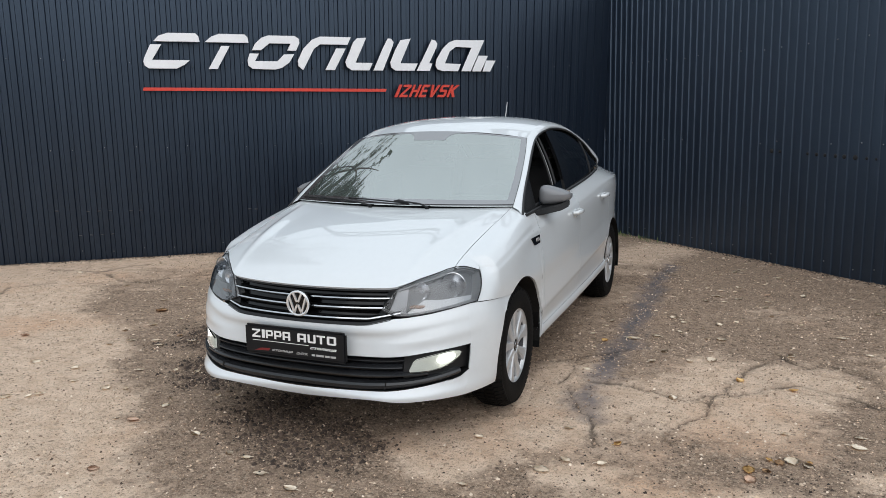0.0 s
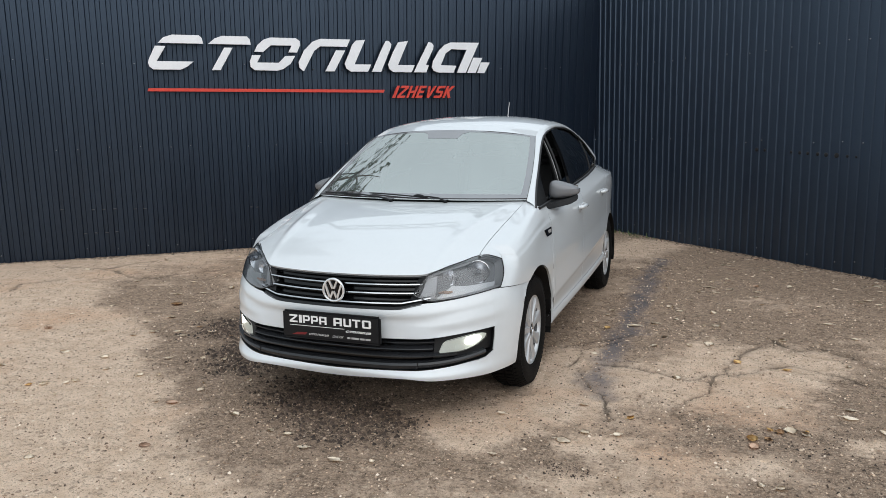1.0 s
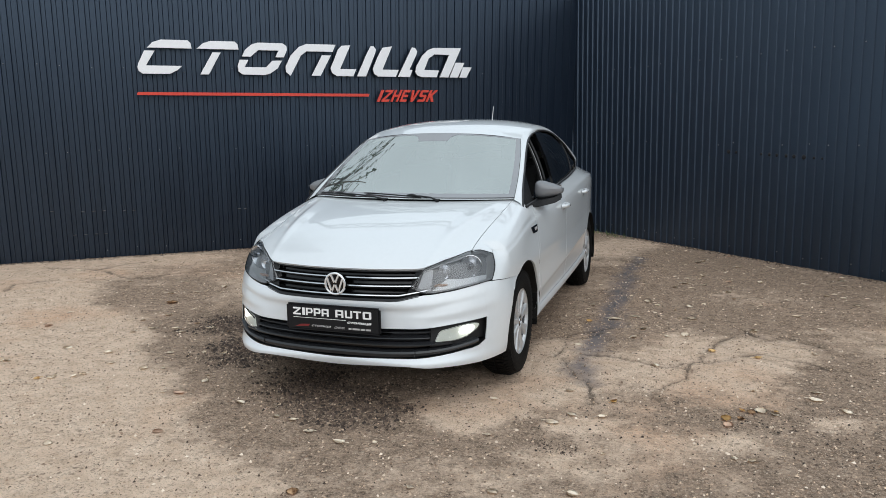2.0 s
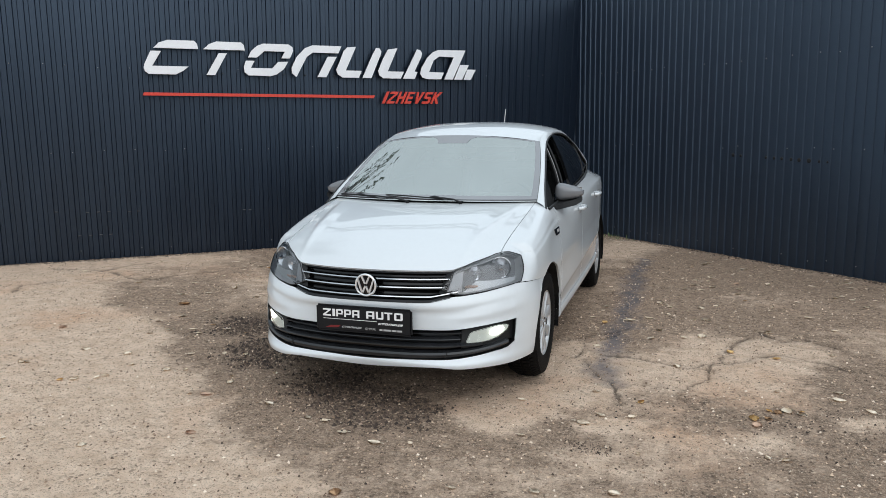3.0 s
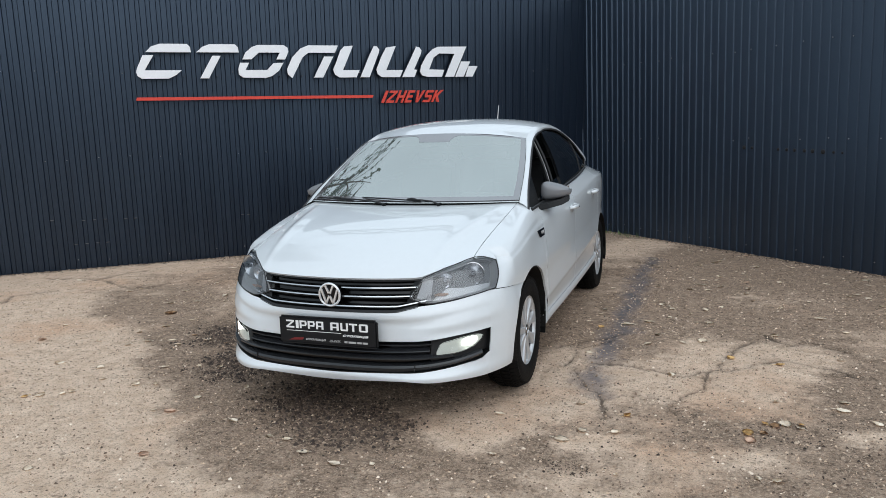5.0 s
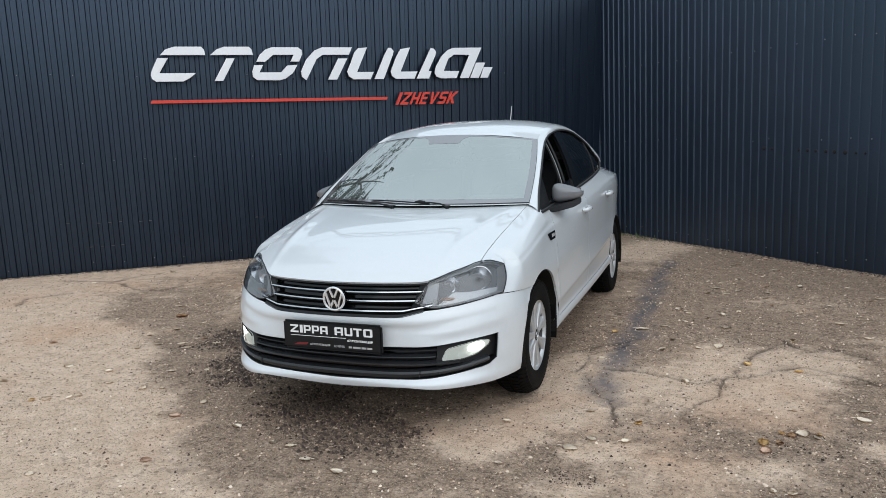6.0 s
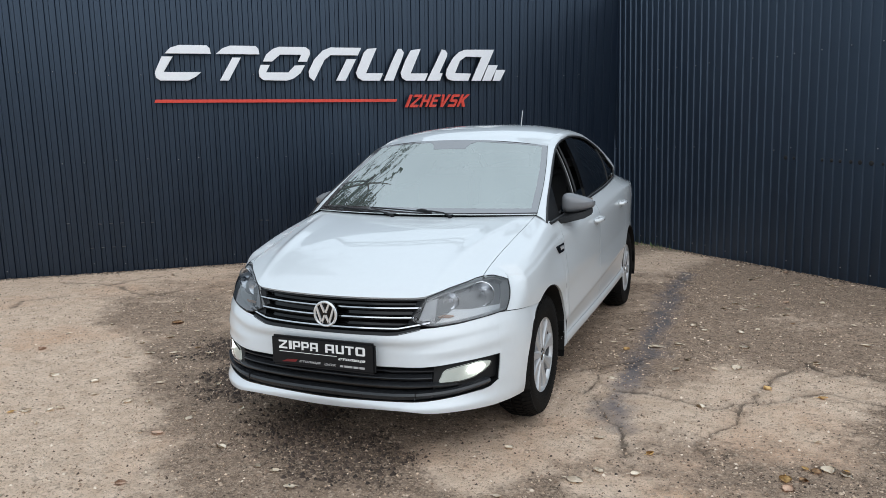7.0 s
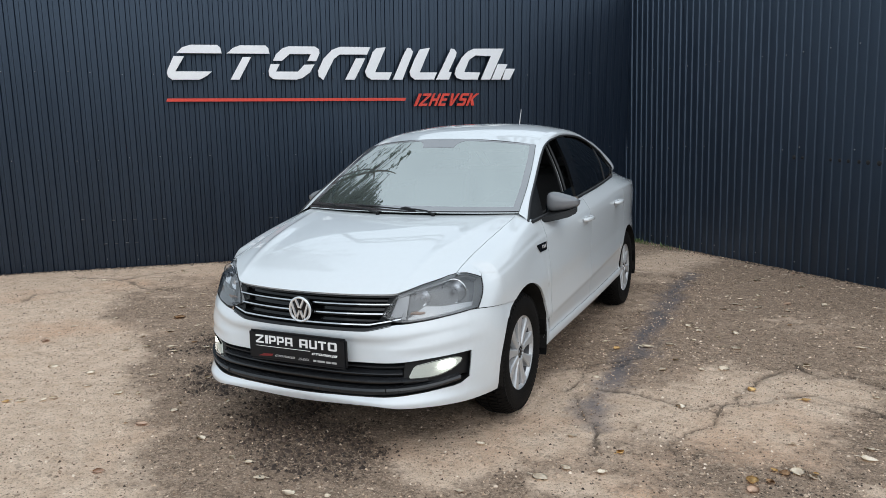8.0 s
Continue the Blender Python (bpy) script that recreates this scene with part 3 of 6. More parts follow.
def sign_letter(*strokes):
    """One raised letter from the outlines of its strokes, in centimetres along and up the sign."""
    bm = bmesh.new()
    for outline in strokes:
        vs = [bm.verts.new((-5.60 + x / 100, SIGN_Y, 2.053 + z / 100)) for x, z in outline]
        r = bmesh.ops.extrude_face_region(bm, geom=[bm.faces.new(vs)])
        bmesh.ops.translate(bm, verts=[v for v in r["geom"] if isinstance(v, bmesh.types.BMVert)], vec=(0, -0.035, 0))
    bmesh.ops.recalc_face_normals(bm, faces=bm.faces)
    bmesh.ops.bevel(bm, geom=[e for e in bm.edges if len(e.link_faces) == 2 and e.calc_face_angle() > 0.5 and abs(e.verts[0].co.y - e.verts[1].co.y) < 1e-4], offset=0.003, segments=2, affect="EDGES")
    letter = part("letter", bm, M_SIGN, sign)
    letter.data.materials.append(M_SIGNSIDE)
    for p in letter.data.polygons:
        if abs(p.normal.y) < 0.4:
            p.material_index = 1


sign_letter([(12, 28), (18, 34), (27, 37), (55, 37), (58, 34), (59, 28)], [(9, 25), (20, 25), (10, 9), (48, 9), (42, 4), (34, 0), (6, 0), (2, 3), (1, 7), (2, 11)])
sign_letter([(64, 28), (71, 34), (79, 37), (106, 37), (109, 34), (110, 28)], [(81, 24.5), (90, 24.5), (76, 0), (66.5, 0)])
sign_letter([(113, 20.5), (117, 28), (124, 34), (131, 36.5), (160, 36.5), (164.5, 33.5), (165, 29), (161, 20.5), (151, 20.5), (155, 28), (132, 28), (123, 20.5)], [(110.5, 17), (120.5, 17), (116, 9), (140, 9), (147.5, 16.5), (159, 17), (153.5, 8), (145, 2), (138, 0), (113, 0.5), (108.5, 4), (108, 10)])
sign_letter([(167.5, 0), (163, 4), (162.5, 10), (169, 23), (179, 33), (188, 36.5), (223, 36.5), (219, 28), (188, 28), (181, 23), (168.5, 0)], [(206, 24), (217, 24), (204, 0), (193, 0)])
sign_letter([(230, 35.5), (241, 36.5), (228, 8.5), (248, 8.5), (244, 0), (223.5, 0), (218, 3.5), (216, 9), (221, 20), (225.5, 31)], [(266, 36), (270, 36), (273, 32), (272, 28), (260, 0), (248.5, 0), (261, 27)])
sign_letter([(281, 34.5), (293.5, 36.5), (281, 8.5), (302, 8.5), (298, 0), (275, 0), (270, 3.5), (268.5, 9), (275, 24)], [(319, 36), (323.5, 35), (326, 31.5), (325, 27), (316, 9), (320, 8.5), (316.5, 0), (300.5, 0), (313, 24)])
sign_letter([(385, 36.5), (368, 0), (356, 0), (368.5, 27.5), (349, 28), (341.5, 23), (335.5, 9), (355.5, 8.5), (352, 0), (332.5, 0), (326, 2), (323.5, 6.5), (325, 13.5), (332.5, 26), (340, 33), (347.5, 36)])
sign_letter([(377.5, 18.5), (390, 18.5), (381, 0), (369.5, 0)])
sign_letter([(387.5, 13), (400, 13), (393, 0), (383, 0)])
slab("underline", [(-5.618, 1.822), (-5.606, 1.856), (-2.957, 1.846), (-2.972, 1.812)], -0.03, M_RED, sign, "red underline bar", m=pose(0, SIGN_Y, 0), bevel=0.002)


def text_bm(words, height, depth, shear=0.0, bold=0.0, width=None):
    """Lettering lying in x and z, its front towards +y, its lower left at the origin."""
    cu = bpy.data.curves.new("lettering", "FONT")
    cu.body, cu.shear, cu.offset, cu.extrude, cu.resolution_u = words, shear, bold, depth / 2, 4
    ob = bpy.data.objects.new("lettering", cu)
    me = bpy.data.meshes.new_from_object(ob)
    bpy.data.objects.remove(ob)
    bpy.data.curves.remove(cu)
    co = np.array([v.co for v in me.vertices])
    lo, hi = co.min(0), co.max(0)
    k = height / (hi[1] - lo[1])
    kx = width / (hi[0] - lo[0]) if width else k
    bm = bmesh.new()
    bm.from_mesh(me)
    bpy.data.meshes.remove(me)
    for v in bm.verts:
        v.co = ((v.co.x - lo[0]) * kx, v.co.z, (v.co.y - lo[1]) * k)
    return bm


RED_X0, RED_X1, RED_Z, RED_H, RED_LEAN = -2.866, -2.120, 1.749, 0.146, 0.066
RED_LETTERS = (
    (0.034, [(0, 0), (0, 1), (1, 1), (1, 0)]),
    (0.098, [(0, 1), (1, 1), (1, 0.8), (0.34, 0.2), (1, 0.2), (1, 0), (0, 0), (0, 0.2), (0.66, 0.8), (0, 0.8)]),
    (0.096, [(0, 0), (0, 1), (0.27, 1), (0.27, 0.6), (0.73, 0.6), (0.73, 1), (1, 1), (1, 0), (0.73, 0), (0.73, 0.4), (0.27, 0.4), (0.27, 0)]),
    (0.086, [(0, 0), (0, 1), (1, 1), (1, 0.8), (0.3, 0.8), (0.3, 0.6), (0.92, 0.6), (0.92, 0.4), (0.3, 0.4), (0.3, 0.2), (1, 0.2), (1, 0)]),
    (0.106, [(0, 1), (0.27, 1), (0.5, 0.3), (0.73, 1), (1, 1), (0.64, 0), (0.36, 0)]),
    (0.094, [(1, 1), (0.12, 1), (0, 0.9), (0, 0.5), (0.12, 0.4), (0.72, 0.4), (0.72, 0.2), (0, 0.2), (0, 0), (0.88, 0), (1, 0.1), (1, 0.5), (0.88, 0.6), (0.28, 0.6), (0.28, 0.8), (1, 0.8)]),
    (0.106, [(0, 0), (0, 1), (0.26, 1), (0.26, 0.62), (0.66, 1), (1, 1), (0.52, 0.52), (1, 0), (0.66, 0), (0.26, 0.42), (0.26, 0)]),
)
x, gap = RED_X0, (RED_X1 - RED_X0 - 0.620) / 6
for w, outline in RED_LETTERS:
    slab("letter", [(x + p * w + RED_LEAN * q, RED_Z + RED_H * q) for p, q in outline], -0.03, M_RED, sign, "slanted red letter", m=pose(0, SIGN_Y, 0), bevel=0.0015)
    x += w + gap
# stand-offs that carry the sign
for x in (-5.45, -5.1, -4.75, -4.35, -4.05, -3.8, -3.45, -3.3, -2.95, -2.75, -2.4, -2.2, -1.95, -1.8, -1.7):
    part("stand_off", rod([(x, 0.0, 2.075), (x, SIGN_Y - 0.034, 2.075)], 0.006), M_SIGNSIDE, sign)
for x in (-5.5, -4.6, -3.8, -3.05):
    part("stand_off", rod([(x, 0.0, 1.835), (x, SIGN_Y - 0.029, 1.835)], 0.006), M_SIGNSIDE, sign)
for x in (-2.84, -2.74, -2.63, -2.53, -2.415, -2.31, -2.185):
    part("stand_off", rod([(x, 0.0, 1.76), (x, SIGN_Y - 0.014, 1.76)], 0.005), M_SIGNSIDE, sign)

# ---- the car: nose to -y, front axle at y = 0, its left side at +x ----
car = thing("car", "white four-door saloon with grey mirrors and lit fog lamps", "car")
NOSE_L = spl([0.18, 0.215, 0.240, 0.264, 0.279, 0.30, 0.36, 0.41, 0.455, 0.500, 0.535, 0.58, 0.64, 0.70, 0.725, 0.78, 0.82], [0.520, 0.554, 0.567, 0.571, 0.561, 0.552, 0.548, 0.534, 0.533, 0.538, 0.547, 0.546, 0.520, 0.500, 0.485, 0.395, 0.33])
NOSE_W = spl([0.18, 0.25, 0.35, 0.50, 0.62, 0.70, 0.78, 0.82], [0.775, 0.803, 0.816, 0.820, 0.803, 0.781, 0.733, 0.700])
# two folds pressed into the bumper: one under the grille that climbs to the wing, one over the fog lamp
FOLD = spl([0, 0.3, 0.445, 0.6, 0.76, 0.83], [0.532, 0.535, 0.541, 0.566, 0.590, 0.598])
SCOOP = spl([0.40, 0.50, 0.60, 0.70, 0.78, 0.83], [0.475, 0.481, 0.492, 0.505, 0.520, 0.529])
FOLD_RISE = spl([-0.09, -0.05, -0.016, 0.0, 0.012, 0.05, 0.10], [0.0, -0.001, -0.002, 0.004, 0.006, 0.003, 0.0])
SCOOP_RISE = spl([-0.05, -0.02, 0.0, 0.008, 0.03, 0.06], [0.0, -0.003, 0.002, 0.004, 0.002, 0.0])


def folds(x, z):
    """How far the bumper's folds stand out of its rounded front."""
    ax = np.abs(x)
    return FOLD_RISE(z - FOLD(ax)) * np.interp(ax, [0.0, 0.45, 0.74, 0.80], [1.0, 1.0, 0.5, 0.0]) + SCOOP_RISE(z - SCOOP(ax)) * np.interp(ax, [0.44, 0.56, 0.74, 0.80], [0.0, 1.0, 0.8, 0.0])


# low down the front is squarer: flat to the joint, then cut back to the wheel
SQUARE = spl([0.0, 0.2, 0.35, 0.443, 0.55, 0.63, 0.70, 0.76, 0.83], [0.0, 0.014, 0.037, 0.054, 0.055, 0.046, 0.028, 0.010, 0.0])
SQUARE_AT = spl([0.18, 0.26, 0.30, 0.36, 0.43, 0.48, 0.54, 0.60, 0.83], [1.35, 1.35, 1.05, 1.0, 0.95, 0.75, 0.35, 0.0, 0.0])
NOSE_N = 2.25


def nose(x, z, off=0.0):
    """A point of the rounded front, pushed out by off."""
    x, z = np.broadcast_arrays(np.asarray(x, float), np.asarray(z, float))
    w = NOSE_W(z)
    f = np.clip(np.abs(x) / w, 0, 0.9999)
    y = -0.30 - NOSE_L(z) * (1 - f**NOSE_N) ** (1 / NOSE_N) - folds(x, z) - SQUARE(np.abs(x)) * SQUARE_AT(z)
    p = np.stack([x, y, z], -1)
    if off:
        nx, ny = f ** (NOSE_N - 1) / w, ((1 - f**NOSE_N) ** ((NOSE_N - 1) / NOSE_N)) / NOSE_L(z)
        k = np.hypot(nx, ny) + 1e-9
        p = p + off * np.stack([np.sign(x) * nx / k, -ny / k, 0 * nx], -1)
    return p


def resample(p, n):
    s = np.r_[0, np.cumsum(np.linalg.norm(np.diff(p, axis=0), axis=1))]
    t = np.linspace(0, s[-1], n)
    return np.stack([np.interp(t, s, p[:, k]) for k in range(3)], -1)


ARCH_R, ARCH_Z, AXLE_F, AXLE_R = 0.358, 0.306, -0.035, 2.552
lower_of = lambda x: np.interp(np.abs(x), [0, 0.30, 0.345, 0.40, 0.455, 0.50, 0.6, 0.735, 0.84], [0.571, 0.572, 0.5745, 0.587, 0.599, 0.601, 0.614, 0.640, 0.647])
insert_top = lambda u: spl([0, 0.2, 0.42, 0.6, 0.68, 0.825, 1.0], [0.416, 0.421, 0.428, 0.433, 0.437, 0.450, 0.462])(np.abs(u))
insert_bot = lambda u: spl([0, 0.2, 0.446, 0.66, 0.775, 0.887, 0.972, 1.0], [0.268, 0.273, 0.281, 0.289, 0.298, 0.310, 0.322, 0.344])(np.abs(u))
EDGE = 0.897
lip_bot = lambda u: spl([0, 0.2, 0.42, 0.58, 0.70, 0.85, 1.0], [0.226, 0.234, 0.245, 0.249, 0.241, 0.239, 0.230])(np.abs(u))

# bumper: band above the black insert, lip below it, and the wrapped corners
u = np.linspace(-1, 1, 61)
v = np.linspace(0, 1, 22)[:, None]
zt = lower_of(u * 0.735) - 0.004
zi = insert_top(u)
zz = zi + (zt - zi) * v
band = nose(u * EDGE * NOSE_W(zz), zz)
zz = lip_bot(u) + (insert_bot(u) - lip_bot(u)) * np.linspace(0, 1, 10)[:, None]
lip = nose(u * EDGE * NOSE_W(zz), zz)


def corner(side):
    rows = []
    for k in np.linspace(0, 1, 30):
        base = 0.230 + k * (0.638 - 0.230)
        z0 = base
        xs = np.linspace(EDGE, 0.99995, 26) * NOSE_W(z0)
        p = nose(xs, np.full(26, z0))
        dz = max((ARCH_R + 0.018) ** 2 - (z0 - ARCH_Z) ** 2, 0.0)
        ya = min(AXLE_F - math.sqrt(dz), -0.16)
        if p[-1, 1] > ya:
            xe = np.interp(ya, p[:, 1], p[:, 0])
            p = np.vstack([p[p[:, 1] < ya - 0.002], [(xe, ya, z0)]])
        else:
            p = np.vstack([p, [(max(NOSE_W(z0) + 0.004, np.interp(z0, [0.45, 0.52], [0.0, 0.811])), ya, z0)]])
        p = resample(p, 24)
        p[:, 2] -= np.clip((p[:, 1] + 0.53) / 0.35, 0, 1) * 0.026 * k**4
        rows.append(p)
    g = np.array(rows)
    return g if side > 0 else flip_x(g)


bumper = panel("front_bumper", [band, lip, corner(1), corner(-1)], M_PAINT, car, "white painted front bumper")
# under-lip
uu = np.linspace(-1, 1, 41)
zu = lip_bot(uu)
under = np.stack([nose(uu * EDGE * NOSE_W(zu), zu), nose(uu * EDGE * NOSE_W(zu) * 0.97, zu, -0.05) - np.array([0, 0, 0.012])])
panel("chin", [under], M_BLACK, car, "black plastic chin", depth=0.01)

# black insert with its slats
uu = np.linspace(-1, 1, 61)
zz = insert_bot(uu) - 0.006 + (insert_top(uu) - insert_bot(uu) + 0.012) * np.linspace(0, 1, 8)[:, None]
insert = panel("lower_grille", [nose(uu * (EDGE + 0.005) * NOSE_W(zz), zz, -0.045)], M_GLOSSBLACK, car, "black lower grille insert", depth=0.0)
for edge_f, d in ((insert_top, -0.003), (insert_bot, 0.003)):
    z1 = edge_f(uu) + d
    a, b = nose(uu * EDGE * NOSE_W(z1), z1, 0.000), nose(uu * EDGE * NOSE_W(z1), z1, -0.047)
    panel("rim", [np.stack([a, a * 0.5 + b * 0.5, b])], M_BLACK, insert, depth=0.0)
for s in (-1, 1):
    zz = np.linspace(insert_bot(1.0), insert_top(1.0), 8)
    a, b = nose(s * (EDGE - 0.003) * NOSE_W(zz), zz, -0.002), nose(s * (EDGE - 0.003) * NOSE_W(zz), zz, -0.047)
    panel("rim", [np.stack([a, b])], M_BLACK, insert, depth=0.0)
for z0, reach, tall, off in ((0.404, 0.505, 0.014, -0.020), (0.375, 0.500, 0.015, -0.018), (0.341, 0.60, 0.018, -0.014)):
    x = np.linspace(-reach, reach, 61)
    zc = z0 + 0.010 * SQUARE(np.abs(x)) / 0.055 + 0.014 * (np.abs(x) / 0.7) ** 3
    g = np.stack([nose(x, zc - tall * 0.5, off - 0.025), nose(x, zc - tall * 0.5, off + 0.008), nose(x, zc - tall * 0.2, off + 0.008), nose(x, zc + tall * 0.5, off - 0.010), nose(x, zc + tall * 0.5, off - 0.028)])
    panel("slat", [g], M_SATIN, insert, depth=0.0)
x = np.linspace(-0.705, 0.705, 71)
zc = 0.293 + 0.012 * SQUARE(np.abs(x)) / 0.055 + 0.046 * (np.abs(x) / 0.7) ** 5
g = np.stack([nose(x, zc - 0.014, -0.004), nose(x, zc + 0.002, 0.006), nose(x, zc + 0.012, 0.002), nose(x, zc + 0.018, -0.03)])
panel("splitter", [g], M_SATIN, insert, "black lower splitter", depth=0.0)
for s in (-1, 1):
    g = np.stack([nose(np.full(4, s * (0.430 + d)), 0.294 + np.linspace(0, 0.030, 4), 0.0075) for d in (0, 0.003)])
    panel("joint", [g], M_GLOSSBLACK, insert, depth=0.003)

# fog lamps in the insert's ends
for s in (-1, 1):
    x = np.linspace(0, 1, 20)
    bot = np.stack([0.525 + 0.180 * x, 0.360 + 0.004 * x + 0.036 * x**3.5], -1)
    top = np.stack([0.545 + 0.172 * x, 0.414 + 0.042 * x - 0.016 * x**3], -1)
    w = np.linspace(0, 1, 8)[:, None, None]
    full = (1 - np.clip((x - 0.55) / 0.47, 0, 1) ** 4 - 0.5 * np.clip((0.06 - x) / 0.06, 0, 1) ** 2)[None, :, None] ** 0.5
    q = bot + (top - bot) * (0.5 + (w - 0.5) * full)
    zc = np.linspace(0, 1, 6)[:, None]
    xx = 0.506 + (np.linspace(0, 1, 24)) * 0.230
    zlo, zhi = 0.336 + 0.020 * np.linspace(0, 1, 24), 0.430 + 0.027 * np.linspace(0, 1, 24)
    bezel = nose(s * xx + 0 * zc, zlo + (zhi - zlo) * zc, -0.022)
    fog = panel("fog_lamp", [bezel], M_BLACK, car, "lit fog lamp in a black surround", depth=0.01)
    panel("glass", [nose(s * q[..., 0], q[..., 1], -0.008)], M_LENS, fog, "clear ribbed fog lens", depth=0.012)
    panel("reflector", [nose(s * q[..., 0], q[..., 1], -0.018)], M_FOGLENS, fog, "pale lit reflector", depth=0.002)
    turn, ring = np.linspace(0, 2 * math.pi, 25), np.linspace(0.02, 1, 4)[:, None]
    panel("bulb", [nose(s * (0.662 + 0.030 * ring * np.cos(turn)), 0.411 + ring * (0.019 * np.sin(turn) + 0.006 * np.cos(turn)), -0.012)], M_FOG, fog, "glowing white bulb", depth=0.003)

# upper grille
x = np.linspace(-0.435, 0.435, 51)
lo, hi = lower_of(x) - 0.004, 0.716 + 0.002 * (np.abs(x) / 0.43) ** 2
zz = lo + (hi - lo) * np.linspace(0, 1, 8)[:, None]
grille = panel("grille", [nose(x + 0 * zz, zz, -0.048)], M_GLOSSBLACK, car, "black radiator grille with three chrome strips", depth=0.0)
g = np.stack([nose(x, lo - 0.002, 0.001), nose(x, lo + 0.010, -0.004), nose(x, lo + 0.012, -0.05)])
panel("frame", [g], M_BLACK, grille, depth=0.0)
g = np.stack([nose(x, hi + 0.003, -0.006), nose(x, hi - 0.012, -0.010), nose(x, hi - 0.014, -0.05)])
panel("frame", [g], M_BLACK, grille, depth=0.0)
for z0, reach in ((0.677, 0.424), (0.637, 0.400), (0.594, 0.470)):
    x = np.linspace(-reach, reach, 61)
    zc = z0 + 0.003 * (np.abs(x) / 0.43) ** 2 + (0.165 * np.clip(np.abs(x) - 0.342, 0, 1) if z0 < 0.6 else 0.0)
    fin = np.stack([nose(x, zc - 0.020, -0.046), nose(x, zc - 0.013, -0.016), nose(x, zc - 0.004, -0.010), nose(x, zc, -0.010), nose(x, zc + 0.002, -0.046)])
    bar = panel("bar", [fin], M_BLACK, grille, depth=0.0)
    strip = np.stack([nose(x, zc - 0.0045, -0.009), nose(x, zc - 0.003, 0.001), nose(x, zc + 0.0025, 0.001), nose(x, zc + 0.004, -0.010)])
    panel("chrome_strip", [strip], M_CHROME, bar, "thin chrome strip", depth=0.0)
for s in (-1, 1):
    # slanted ends of the grille
    zc = np.linspace(0.600, 0.706, 8)
    xe = 0.405 + 0.030 * (zc - 0.6) / 0.106
    panel("end_piece", [np.stack([nose(s * (xe - 0.030), zc, -0.02), nose(s * xe, zc, -0.004), nose(s * (xe + 0.01), zc, -0.03)])], M_BLACK, grille, depth=0.0)

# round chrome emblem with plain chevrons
EMB_Z = 0.645
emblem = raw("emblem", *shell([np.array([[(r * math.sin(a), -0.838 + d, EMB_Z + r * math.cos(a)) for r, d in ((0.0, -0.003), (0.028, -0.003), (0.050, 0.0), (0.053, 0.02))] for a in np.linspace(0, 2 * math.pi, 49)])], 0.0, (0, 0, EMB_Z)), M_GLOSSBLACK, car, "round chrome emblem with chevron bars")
bm = bmesh.new()
ring = [[bm.verts.new(((0.0545 + 0.0060 * math.cos(b)) * math.sin(a), -0.843 + 0.0055 * math.sin(b), EMB_Z + (0.0545 + 0.0060 * math.cos(b)) * math.cos(a))) for b in np.arange(8) * math.pi / 4] for a in np.arange(56) * 2 * math.pi / 56]
for i in range(56):
    for k in range(8):
        bm.faces.new((ring[i][k], ring[i][(k + 1) % 8], ring[(i + 1) % 56][(k + 1) % 8], ring[(i + 1) % 56][k]))
part("ring", bm, M_SILVER, emblem, "chrome ring")
for ax, az, bx, bz in ((-0.022, 0.047, -0.0035, 0.007), (0.022, 0.047, 0.0035, 0.007), (-0.043, 0.027, -0.019, -0.043), (0.043, 0.027, 0.019, -0.043), (-0.019, -0.043, -0.002, -0.0055), (0.019, -0.043, 0.002, -0.0055)):
    part("chevron_bar", ribbon([(ax, -0.842, EMB_Z + az), ((ax + bx) / 2, -0.842, EMB_Z + (az + bz) / 2), (bx, -0.842, EMB_Z + bz)], 0.0100, 0.006, (0, -1, 0)), M_SILVER, emblem)

# headlights
head_top = lambda x: np.interp(x, [0.392, 0.440, 0.522, 0.631, 0.672, 0.705, 0.720, 0.735], [0.637, 0.719, 0.754, 0.785, 0.792, 0.790, 0.780, 0.766])
head_bot = lambda x: np.interp(x, [0.392, 0.425, 0.455, 0.490, 0.572, 0.657, 0.735], [0.629, 0.615, 0.606, 0.604, 0.614, 0.629, 0.645])
lamp_back = lambda z: np.interp(z, [0.640, 0.772, 0.80], [-0.518, -0.412, -0.43])


def nose_x(y, z):
    """How far out the rounded front lies at y and z."""
    f = np.clip((-0.30 - np.asarray(y, float)) / NOSE_L(z), 0, 1)
    return NOSE_W(z) * (1 - f**NOSE_N) ** (1 / NOSE_N)


def head_grid(s, off, nu=34, nv=14, inset=0.0, top=head_top, bot=head_bot, u0=0.0, u1=1.0):
    u = np.linspace(u0, u1, nu)
    xn = 0.392 + u * 0.343
    lo, hi = bot(xn) + inset, top(xn) - inset
    zz = lo + (hi - lo) * np.linspace(0, 1, nv)[:, None]
    x = 0.392 + inset + u * (nose_x(lamp_back(zz), zz) - 0.003 - 0.392 - 2 * inset)
    return nose(s * x, zz, off)


def bowl(depth, radius, facing, place, seg=28):
    bm = lathe([(-depth * (1 - (r / radius) ** 2) , r) for r in np.linspace(0.004, radius, 8)] + [(0.001, radius), (-0.006, radius + 0.002)], seg)
    bm.transform(Matrix.Translation(place) @ Vector(facing).to_track_quat("X", "Z").to_matrix().to_4x4())
    return bm


